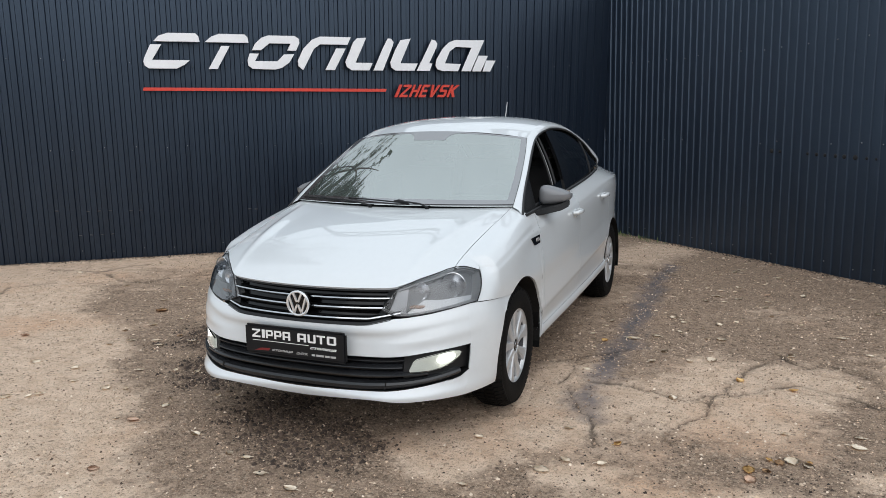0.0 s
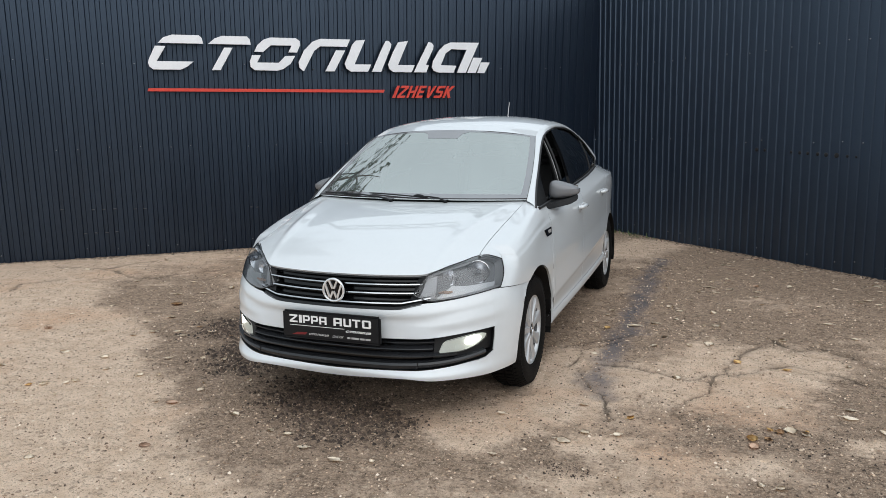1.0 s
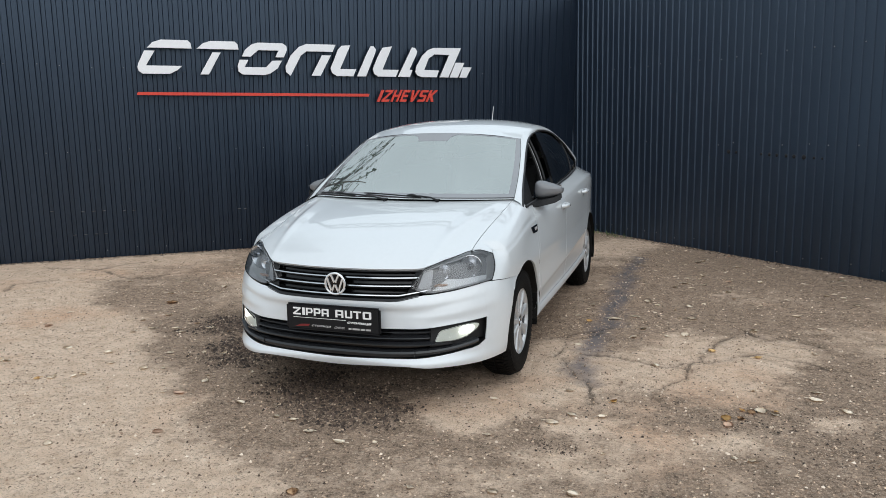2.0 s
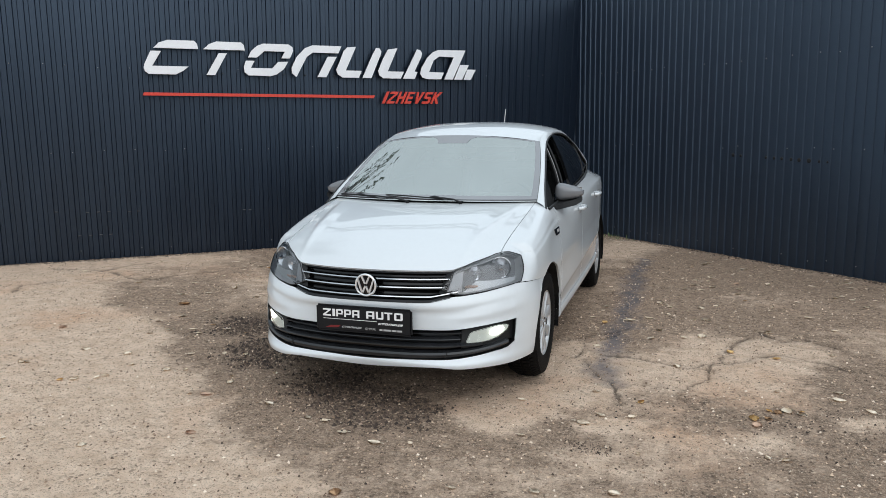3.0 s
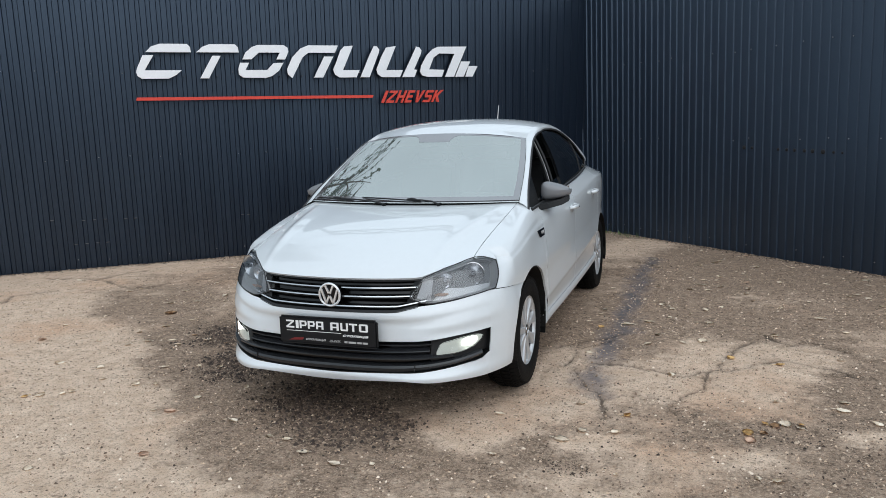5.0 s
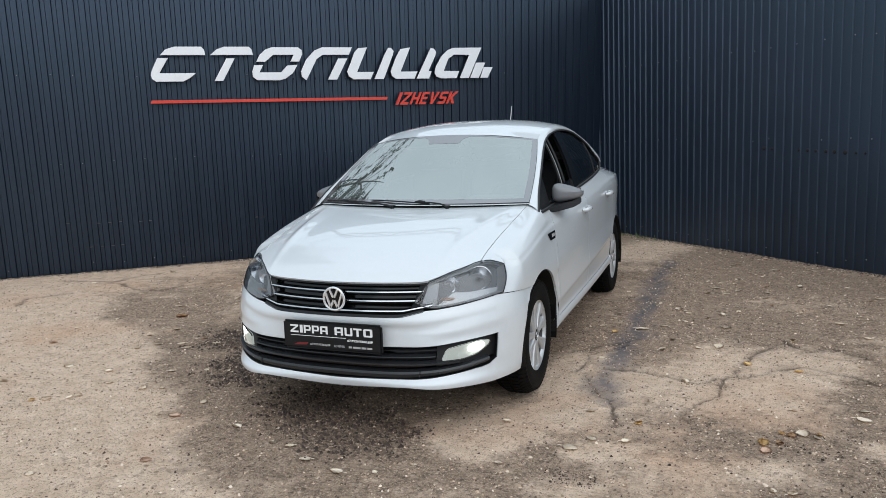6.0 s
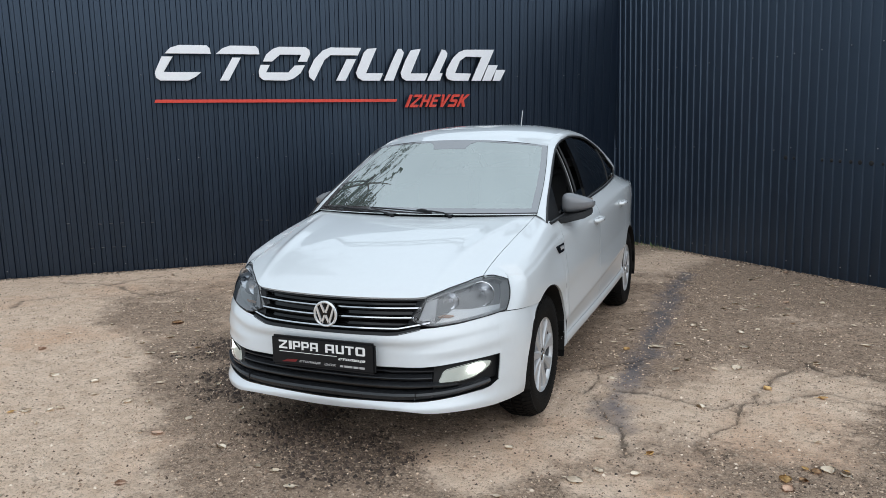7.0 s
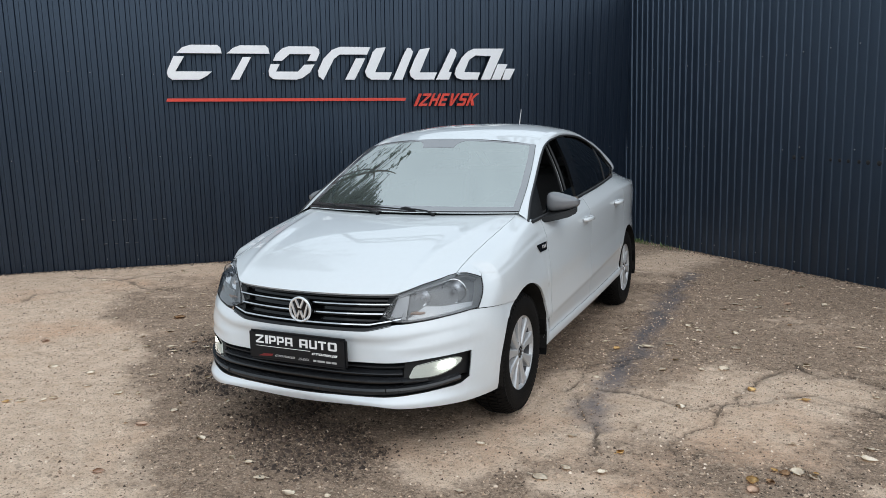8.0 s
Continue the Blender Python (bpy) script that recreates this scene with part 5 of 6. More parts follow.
    for q in (0.004, 0.028, 0.052):
        part("bar", box(0.002, 0.015, 0.018, seat_m @ Matrix.Translation((s * 0.005, q, 0.002)) @ pose(0, 0, 0, 20), 0.0005), M_GREYPRINT, badge)

# mirrors
for s in (1, -1):
    bm = bmesh.new()
    bmesh.ops.create_uvsphere(bm, u_segments=40, v_segments=24, radius=1)
    e = lambda t, p: math.copysign(abs(t) ** p, t)
    for v_ in bm.verts:
        x0, y0, z0 = v_.co
        x1, y1, z1 = e(x0, 0.62), e(y0, 0.8), e(z0, 0.60)
        tall = 0.056 - 0.012 * x1
        zc = 1.040 - 0.004 * x1 - (0.010 * (1 + x1) if z1 > 0 else -0.016 * (1 + x1) * 0.4)
        v_.co = (s * (0.826 + 0.090 * x1), 0.592 + 0.020 * x1 + min(0.062 * y1, 0.020), zc - 0.016 + tall * z1)
    mirror = part("door_mirror", bm, M_GREY, car, "grey painted door mirror with a black foot")
    part("glass", box(0.150, 0.003, 0.080, Matrix.Translation((s * 0.824, 0.614, 1.012)) @ pose(0, 0, 0, 0, 0, 12 * s), 0.001), M_CHROME, mirror, "mirror glass")
    low = ribbon([(s * x_, y_, z_) for x_, y_, z_ in ((0.715, 0.400, 0.922), (0.760, 0.470, 0.925), (0.800, 0.540, 0.934), (0.850, 0.578, 0.944), (0.900, 0.600, 0.966))], [0.080, 0.085, 0.108, 0.112, 0.070], 0.036, (0, 0, 1))
    bmesh.ops.bevel(low, geom=list(low.edges), offset=0.006, segments=2, affect="EDGES")
    part("foot", low, M_BLACK, mirror, "black plastic mirror foot")

# wheels
def spoke_mesh():
    """One broad alloy spoke that narrows to the hub, with bevelled sides."""
    bm = bmesh.new()
    rings = []
    for r, w_, x0, x1 in ((0.038, 0.017, 0.020, -0.010), (0.07, 0.0160, 0.017, -0.012), (0.11, 0.0195, 0.016, -0.014), (0.15, 0.0250, 0.019, -0.014), (0.172, 0.0305, 0.020, -0.012), (0.186, 0.041, 0.020, -0.010)):
        rings.append([bm.verts.new(c) for c in ((x1, -w_ * 1.15, r), (x0 - 0.006, -w_, r), (x0, -w_ * 0.70, r), (x0, w_ * 0.70, r), (x0 - 0.006, w_, r), (x1, w_ * 1.15, r))])
    for p, q in zip(rings, rings[1:]):
        for k_ in range(6):
            bm.faces.new((p[k_], p[(k_ + 1) % 6], q[(k_ + 1) % 6], q[k_]))
    bm.faces.new(rings[0])
    bm.faces.new(rings[-1][::-1])
    bmesh.ops.recalc_face_normals(bm, faces=bm.faces)
    me = small_mesh(bm, "spoke", M_ALLOY)
    me.set_sharp_from_angle(angle=radians(30))
    return me


def tyre_bm():
    """Carcass with shoulder blocks cut by grooves."""
    prof = [(-0.085, 0.190), (-0.094, 0.215), (-0.096, 0.245), (-0.090, 0.272), (-0.076, 0.288), (-0.045, 0.2945), (0.0, 0.296), (0.045, 0.2945), (0.076, 0.288), (0.090, 0.272), (0.096, 0.245), (0.094, 0.215), (0.085, 0.190)]
    grow = lambda r: 0.206 + (r - 0.206) * 1.15 if r > 0.206 else r
    bm = lathe([(x_, grow(r_)) for x_, r_ in prof], 96)
    n = 66
    for row, (xa, xb_, ra, rb, skew) in enumerate(((0.050, 0.091, 0.298, 0.278, 0.0), (-0.091, -0.050, 0.278, 0.298, 0.0), (0.008, 0.044, 0.301, 0.300, 0.5), (-0.044, -0.008, 0.300, 0.301, 0.5))):
        for i in range(n):
            t0, t1 = (i + skew) / n * 2 * math.pi, (i + skew + 0.66) / n * 2 * math.pi
            c = [bm.verts.new((x_, r_ * math.cos(t_), r_ * math.sin(t_))) for t_ in (t0, t1) for x_, r_ in ((xa, grow(ra) - 0.012), (xb_, grow(rb) - 0.012), (xb_, grow(rb) + 0.003), (xa, grow(ra) + 0.003))]
            for f in ((0, 1, 2, 3), (7, 6, 5, 4), (0, 4, 5, 1), (1, 5, 6, 2), (2, 6, 7, 3), (3, 7, 4, 0)):
                bm.faces.new([c[q] for q in f])
    return bm


def build_wheel():
    root = new("wheel")
    root.parent = car
    part("tyre", tyre_bm(), M_RUBBER, root, "black studded-pattern tyre, dusty")
    rim = part("rim", lathe([(-0.085, 0.198), (-0.075, 0.186), (0.030, 0.178), (0.052, 0.181), (0.070, 0.187), (0.080, 0.196), (0.087, 0.206), (0.089, 0.2035), (0.086, 0.194), (0.074, 0.184), (0.066, 0.178)], 72), M_ALLOY, root, "nine-spoke silver alloy rim")
    part("barrel", lathe([(0.066, 0.178), (0.030, 0.166), (-0.050, 0.160), (-0.070, 0.150), (-0.072, 0.02)], 48), M_BARREL, rim, "dark inside of the rim")
    me = spoke_mesh()
    for i in range(9):
        child("spoke", me, rim, pose(0.060, 0, 0) @ pose(0, 0, 0, 40 * i, 0, 0))
    part("hub", lathe([(0.020, 0.060), (0.068, 0.052), (0.076, 0.046), (0.078, 0.034), (0.070, 0.030)], 40), M_ALLOY, rim, "alloy hub")
    part("centre_cap", lathe([(0.068, 0.031), (0.078, 0.030), (0.080, 0.026), (0.078, 0.022), (0.079, 0.0005)], 32), M_GLOSSBLACK, rim, "dark round centre cap")
    part("cap_ring", lathe([(0.077, 0.0245), (0.082, 0.0235), (0.082, 0.0205), (0.077, 0.0195)], 32), M_CHROME, rim)
    for i in range(5):
        t_ = (i + 0.5) * 2 * math.pi / 5
        part("wheel_bolt", rod([(0.040, 0.050 * math.cos(t_), 0.050 * math.sin(t_)), (0.074, 0.050 * math.cos(t_), 0.050 * math.sin(t_))], 0.008, 6), M_DISC, rim)
    part("brake_disc", lathe([(-0.005, 0.07), (0.010, 0.07), (0.010, 0.128), (-0.005, 0.128), (-0.005, 0.07)], 40), M_DISC, root, "grey brake disc")
    part("caliper", box(0.06, 0.075, 0.12, Matrix.Translation((0.0, 0.118, 0.02)), 0.012), M_DISC, root)
    return root


wheel = build_wheel()
wheel.matrix_basis = pose(0.708, -0.055, 0.3095, 0, 0, 0)
copy_thing(wheel, pose(0.705, AXLE_R, 0.3095, 17, 0, 0))
copy_thing(wheel, pose(-0.708, -0.055, 0.3095, 0, 0, 180))
copy_thing(wheel, pose(-0.705, AXLE_R, 0.3095, 0, 0, 180))

# wheel wells, flaps, floor
for yc_, r_ in ((AXLE_F, 0.352), (AXLE_R, 0.352)):
    for s in (1, -1):
        t_ = np.linspace(radians(-12), radians(192), 40)
        g = np.array([[(s * x_, yc_ + r_ * math.cos(q) * (1.0 if x_ > 0.7 else 0.985), ARCH_Z + r_ * math.sin(q)) for q in t_] for x_ in (0.812, 0.79, 0.60, 0.42)])
        panel("arch_liner", [g], M_LINER, car, "black plastic wheel arch liner", depth=0.0)
        wallg = np.array([[(s * 0.42, yc_ + q * r_ * math.cos(t), ARCH_Z + q * r_ * math.sin(t)) for t in t_] for q in (0.02, 1.0)])
        panel("arch_liner", [wallg], M_LINER, car, depth=0.0)
        yf = yc_ + 0.345
        g = np.array([[(s * x_, yf + 0.035 * (0.42 - z_) + 0.012 * math.sin(z_ * 30), z_) for x_ in np.linspace(0.645, 0.808, 8)] for z_ in np.linspace(0.195, 0.44, 10)])
        panel("mud_flap", [g], M_RUBBER, car, "black rubber mud flap", depth=0.006)
part("underbody", box(1.40, 3.9, 0.10, Matrix.Translation((0, 1.35, 0.27)), 0.03), M_LINER, car, "dark underbody")
part("front_floor", box(0.84, 0.9, 0.30, Matrix.Translation((0, -0.22, 0.40)), 0.03), M_LINER, car)

# cabin
cabin = part("dashboard", box(1.26, 0.42, 0.30, Matrix.Translation((0, 0.50, 0.80)), 0.06, 4), M_DASH, car, "dark dashboard")
part("instrument_hood", box(0.36, 0.20, 0.07, Matrix.Translation((0.34, 0.62, 0.97)), 0.03, 3), M_DASH, cabin)
g = np.array([[(x_, y_, 0.940 + 0.010 * (1 - x_ * x_ / 0.4) - 0.10 * (y_ - 0.42) ** 2) for x_ in np.linspace(-0.62, 0.62, 16)] for y_ in np.linspace(0.20, 0.70, 10)])
panel("top_pad", [g], M_DASH, cabin, "dark dashboard top", depth=0.03)
part("steering_wheel", rod([(0.36 + 0.18 * math.cos(t), 0.86 + 0.07 * math.sin(t), 0.90 + 0.165 * math.sin(t)) for t in np.linspace(0, 2 * math.pi, 40)], 0.014, 8), M_DASH, cabin, "dark steering wheel")
part("steering_boss", box(0.14, 0.06, 0.12, Matrix.Translation((0.36, 0.85, 0.89)), 0.025), M_DASH, cabin)
for sx_ in (0.36, -0.36):
    seat = part("front_seat", box(0.50, 0.50, 0.16, Matrix.Translation((sx_, 1.18, 0.52)), 0.06, 3), M_CABIN, car, "dark cloth front seat")
    part("backrest", box(0.48, 0.13, 0.62, Matrix.Translation((sx_, 1.50, 0.86)) @ pose(0, 0, 0, -16), 0.055, 3), M_CABIN, seat)
    part("headrest", box(0.25, 0.09, 0.17, Matrix.Translation((sx_, 1.63, 1.23)) @ pose(0, 0, 0, -10), 0.04, 3), M_CABIN, seat)
    for d in (-0.05, 0.05):
        part("headrest_post", rod([(sx_ + d, 1.585, 1.12), (sx_ + d, 1.62, 1.20)], 0.006), M_CHROME, seat)
for s, fd, rd in ((1, doors[0], rear_doors[0]), (-1, doors[1], rear_doors[1])):
    for y0_, y1_, d in ((0.40, 1.235, fd), (1.26, 2.28, rd)):
        g = np.array([[(s * (float(belt_x(y_)) - 0.030 - 0.03 * (1 - q)), y_, 0.42 + (float(belt_z(y_)) + 0.004 - 0.42) * q) for q in np.linspace(0, 1, 8)] for y_ in np.linspace(y0_, y1_, 12)])
        panel("door_lining", [g], M_CABIN, d, "dark inner door lining", depth=0.02)
bench = part("rear_bench", box(1.24, 0.48, 0.18, Matrix.Translation((0, 2.05, 0.56)), 0.06, 3), M_CABIN, car, "dark cloth rear bench")
part("backrest", box(1.22, 0.14, 0.60, Matrix.Translation((0, 2.38, 0.86)) @ pose(0, 0, 0, -22), 0.06, 3), M_CABIN, bench)
panel("headliner", [roof_g[1:-1] * np.array([0.97, 1, 1]) - np.array([0, 0, 0.035])], M_HEAD, car, "pale fabric headliner", depth=0.0)
part("parcel_shelf", box(1.10, 0.52, 0.02, Matrix.Translation((0, 2.72, 1.00)), 0.006), M_CABIN, car)
part("interior_mirror", box(0.24, 0.035, 0.065, Matrix.Translation((0.0, 0.90, 1.275)) @ pose(0, 0, 0, -12, 0, 8), 0.016, 3), M_BLACK, car, "black interior mirror")
part("sensor_cover", box(0.09, 0.05, 0.05, Matrix.Translation((0.0, 0.855, 1.325)), 0.015, 3), M_BLACK, car)
for s in (1, -1):
    part("sun_visor", box(0.40, 0.015, 0.13, Matrix.Translation((s * 0.27, 0.985, 1.335)) @ pose(0, 0, 0, -62), 0.006), M_HEAD, car, "pale folded sun visor")

# wipers, antenna, washer jets
def on_screen(ax, k, lift=0.012):
    """A point over the windscreen: across -1..1, up 0..1."""
    j, i = k * 29, (ax + 1) * 20
    j0, i0 = min(int(j), 28), min(int(i), 39)
    f, g_ = j - j0, i - i0
    p = (screen[j0, i0] * (1 - g_) + screen[j0, i0 + 1] * g_) * (1 - f) + (screen[j0 + 1, i0] * (1 - g_) + screen[j0 + 1, i0 + 1] * g_) * f
    return p + lift * np.array([0, -0.46, 0.89])


for base, joint, blade_in, blade_out, rise in ((0.33, 0.08, 0.17, -0.43, 0.052), (-0.18, -0.70, -0.50, -0.955, 0.036)):
    k_j = 0.012 + (rise - 0.012) * (blade_in - joint) / (blade_in - blade_out)
    foot = on_screen(base, 0.0, 0.004) + np.array([0, -0.006, -0.010])
    wiper = part("wiper", rod([foot, on_screen(base * 0.75 + joint * 0.25, k_j * 0.25, 0.010), on_screen(base * 0.35 + joint * 0.65, k_j * 0.7, 0.015), on_screen(joint, k_j, 0.013)], [0.006, 0.005, 0.0045, 0.004], 8), M_BLACK, car, "black wiper arm and blade")
    part("blade", rod([on_screen(blade_in + (blade_out - blade_in) * q, 0.010 + (rise - 0.010) * q, 0.007 + 0.004 * math.sin(math.pi * q)) for q in np.linspace(0.0, 1.0, 14)], [0.003] + [0.0042] * 12 + [0.002], 6), M_BLACK, wiper)
    part("blade_clip", rod([on_screen(joint - 0.045, k_j + 0.002, 0.014), on_screen(joint, k_j, 0.018), on_screen(joint + 0.045, k_j - 0.002, 0.016)], [0.005, 0.009, 0.006], 8), M_BLACK, wiper)
    part("pivot_cap", rod([foot + np.array([0, 0.004, -0.016]), foot + np.array([0, -0.002, 0.006])], [0.013, 0.009], 12), M_BLACK, wiper)
antenna = part("antenna", rod([(0, 2.20, 1.425), (0, 2.235, 1.512), (0, 2.27, 1.600)], [0.0055, 0.004, 0.003], 8), M_GREYPRINT, car, "thin roof whip antenna")
part("antenna_base", rod([(0, 2.16, 1.425), (0, 2.18, 1.440), (0, 2.22, 1.445)], [0.03, 0.024, 0.010], 12), M_BLACK, antenna)

# plate with its frame and print
plate = part("number_plate", box(0.532, 0.014, 0.140, Matrix.Translation((0, -0.878, 0.470)), 0.010, 3), M_PLATE, car, "glossy black dealer plate with white print")
PY = -0.8855
def print_on(words, x0, z0, height, width, material, bold=0.0, shear=0.0, label=""):
    bm = text_bm(words, height, 0.0012, shear=shear, bold=bold, width=width)
    for v_ in bm.verts:
        v_.co.y = -v_.co.y
    bm.transform(pose(x0, PY, z0))
    ob = part("print", bm, material, plate, label, smooth=0)
    return ob


# squared capitals, each stroke a block
bar = lambda a, b, c, d: [(a, b), (c, b), (c, d), (a, d)]
CAPITALS = {
    "Z": [bar(0, 0.79, 1, 1), bar(0, 0, 1, 0.21), [(0.70, 0.79), (1, 0.79), (0.32, 0.21), (0, 0.21)]],
    "I": [bar(0, 0, 1, 1)],
    "P": [bar(0, 0, 0.26, 1), bar(0.26, 0.80, 0.92, 1), bar(0.74, 0.48, 1, 0.80), bar(0.26, 0.30, 0.92, 0.48)],
    "A": [bar(0, 0, 0.26, 0.92), bar(0.06, 0.92, 1, 1), bar(0.26, 0.80, 0.74, 0.92), bar(0.74, 0, 1, 0.92), bar(0.26, 0.30, 0.74, 0.47)],
    "U": [bar(0, 0.10, 0.26, 1), bar(0.74, 0.10, 1, 1), bar(0.26, 0.10, 0.74, 0.20), bar(0.07, 0, 0.93, 0.10)],
    "T": [bar(0, 0.80, 1, 1), bar(0.37, 0, 0.63, 0.80)],
    "O": [bar(0, 0.10, 0.26, 0.90), bar(0.74, 0.10, 1, 0.90), bar(0.07, 0.90, 0.93, 1), bar(0.26, 0.80, 0.74, 0.90), bar(0.26, 0.10, 0.74, 0.20), bar(0.07, 0, 0.93, 0.10)],
}


def capital(letter, x0, x1, z0, height):
    bm = bmesh.new()
    for shape in CAPITALS[letter]:
        vs = [bm.verts.new((x0 + (x1 - x0) * p, 0.0, z0 + height * q)) for p, q in shape]
        ft = [bm.verts.new(v.co + Vector((0, -0.0012, 0))) for v in vs]
        bm.faces.new(ft)
        for k in range(4):
            bm.faces.new((vs[k], vs[(k + 1) % 4], ft[(k + 1) % 4], ft[k]))
    bmesh.ops.recalc_face_normals(bm, faces=bm.faces)
    bm.transform(pose(0, PY, 0))
    return part("print", bm, M_WHITE, plate, smooth=0)


for word, x0, wide, spans in (("ZIPPA", -0.226, 0.206, ((0, 0.215), (0.26, 0.335), (0.365, 0.555), (0.585, 0.775), (0.805, 1.0))), ("AUTO", 0.018, 0.200, ((0, 0.225), (0.27, 0.475), (0.505, 0.72), (0.765, 1.0)))):
    for letter, (a, b) in zip(word, spans):
        capital(letter, x0 + wide * a, x0 + wide * b, 0.480, 0.039)
part("print", box(0.30, 0.0012, 0.0024, Matrix.Translation((-0.075, PY, 0.467)), 0), M_WHITE, plate)
print_on("столица", 0.083, 0.449, 0.013, 0.135, M_WHITE, bold=0.03, shear=0.3)
print_on("столица", -0.120, 0.420, 0.012, 0.110, M_GREYPRINT, bold=0.02, shear=0.3)
print_on("IZHEVSK", 0.010, 0.420, 0.011, 0.060, M_GREYPRINT, shear=0.3)
slab("print", [(0, 0), (0.075, 0.004), (0.085, 0.016), (0.03, 0.013)], 0.0012, M_REDPRINT, plate, m=pose(-0.215, PY - 0.0006, 0.418))
for x0, wd in ((0.100, 0.016), (0.122, 0.040), (0.168, 0.024), (0.197, 0.026)):
    part("print", box(wd, 0.0012, 0.009, Matrix.Translation((x0 + wd / 2 - 0.01, PY, 0.425)), 0), M_GREYPRINT, plate, "grey bar of small print")
for x0 in (-0.235, 0.235):
    part("plate_screw", rod([(x0, PY + 0.002, 0.528), (x0, PY - 0.001, 0.528)], 0.004, 8), M_BLACK, plate)

# ---- fallen leaves, gravel and what stands behind the fence ----
M_LEAF = [
    mat("pale_dry_leaf", (0.92, 0.75, 0.60), 0.8, vary=0.2, scale=30),
    mat("yellow_leaf", (0.80, 0.52, 0.22), 0.75, vary=0.3, scale=30),
    mat("brown_leaf", (0.46, 0.28, 0.15), 0.8, vary=0.35, scale=30),
    mat("rust_leaf", (0.62, 0.42, 0.30), 0.8, vary=0.3, scale=30),
]
rng = random.Random(7)


def leaf_mesh(size, curl, seed, material):
    """A birch leaf: pointed oval with notched edge, folded along its rib, with a stalk."""
    r = random.Random(seed)
    bm = bmesh.new()
    n = 9
    rows = []
    for i in range(n):
        t = i / (n - 1)
        w = size * 0.42 * math.sin(math.pi * t**0.75) ** 0.8 * (1 + r.uniform(-0.10, 0.10)) + 0.0008
        x = size * (t - 0.5)
        lift = curl * size * (0.9 * (t - 0.45) ** 2 + 0.05 * r.random())
        rows.append([bm.verts.new((x, k * w, lift + curl * size * 0.35 * abs(k) ** 1.5 * r.uniform(0.7, 1.3))) for k in (-1, -0.5, 0, 0.5, 1)])
    for p, q in zip(rows, rows[1:]):
        for k in range(4):
            bm.faces.new((p[k], q[k], q[k + 1], p[k + 1]))
    res = bmesh.ops.solidify(bm, geom=list(bm.faces), thickness=0.0009)
    a, b = Vector((-size * 0.5, 0, curl * size * 0.2)), Vector((-size * 0.82, size * r.uniform(-0.12, 0.12), 0.001))
    side = Vector((0, 0.0011, 0))
    vs = [bm.verts.new(c) for c in (a - side, a + side, b + side, b - side, a + Vector((0, 0, 0.002)), b + Vector((0, 0, 0.002)))]
    for f in ((0, 1, 2, 3), (0, 4, 1), (3, 2, 5), (0, 3, 5, 4), (1, 4, 5, 2)):
        bm.faces.new([vs[k] for k in f])
    bmesh.ops.recalc_face_normals(bm, faces=bm.faces)
    low = min(v.co.z for v in bm.verts)
    bmesh.ops.translate(bm, verts=bm.verts, vec=(0, 0, -low))
    return small_mesh(bm, "fallen_leaf", material)


LEAF_MESHES = [[leaf_mesh(sz, cu, 10 * k + j, M_LEAF[k]) for j, (sz, cu) in enumerate(((0.048, 0.10), (0.058, 0.22), (0.068, 0.08), (0.040, 0.3)))] for k in range(4)]
LEAF_WORDS = ["pale dry birch leaf lying on the asphalt", "yellow autumn leaf lying on the asphalt", "curled brown leaf lying on the asphalt", "small rust-red leaf lying on the asphalt"]
LEAVES_L = [(-2.41, 0.86), (-2.15, 0.50), (-2.24, 0.31), (-2.88, 0.65), (-2.97, 0.33), (-2.80, -0.04), (-2.35, 0.03), (-2.00, 0.12), (-1.73, 0.11), (-1.87, -0.45), (-2.22, -0.44), (-1.69, -0.63), (-1.69, -0.86), (-1.83, -0.95), (-1.47, -0.34), (-1.42, -0.65), (-1.12, -0.25), (-0.74, -0.53), (-0.93, -0.95), (-0.51, -0.98), (-0.12, -1.12), (0.03, -1.23), (-0.67, -1.44), (0.22, -1.29)]
LEAVES_R = [(1.37, -0.39), (1.34, -0.62), (1.92, -0.46), (2.15, -0.33), (2.09, -0.30), (2.04, -0.34), (2.38, 0.06), (2.37, -0.05), (1.86, 0.70), (1.54, 0.30), (0.76, -0.55), (1.69, 1.01), (1.36, 0.88), (1.19, 1.33), (1.01, 1.22), (1.38, 1.95), (1.46, 1.86), (1.56, 2.61), (1.66, 3.04), (1.77, 3.03), (1.29, 2.69), (2.29, 3.05), (2.45, 2.31), (2.46, 1.78), (1.73, 1.50), (1.61, 4.67)]
SORT = {(-2.41, 0.86): 2, (1.37, -0.39): 1, (-0.93, -0.95): 3, (-0.67, -1.44): 3, (2.04, -0.34): 2, (-2.80, -0.04): 3}


def put_leaf(x, y, kind, scale=1.0):
    ob = tagged(new("fallen_leaf", rng.choice(LEAF_MESHES[kind])), LEAF_WORDS[kind], "leaf", "fallen leaves")
    ob.matrix_world = Matrix.Translation((x, y, ground_z(x, y) + 0.005)) @ pose(0, 0, 0, rng.uniform(-6, 6), rng.uniform(-6, 6), rng.uniform(0, 360)) @ Matrix.Scale(scale, 4)
    return ob


for x, y in LEAVES_L + LEAVES_R:
    put_leaf(x, y, SORT.get((x, y), 0 if rng.random() < 0.8 else 1), 1.9 if (x, y) == (-2.41, 0.86) else rng.uniform(0.85, 1.2))


def inside_yard(x, y):
    """On the yard's side of both fences and clear of the car's wheels."""
    p = Vector((x, y, 0)) - CORNER
    return p.dot(LEFT.col[1].xyz) > 0.10 and p.dot(RIGHT.col[1].xyz) > 0.10


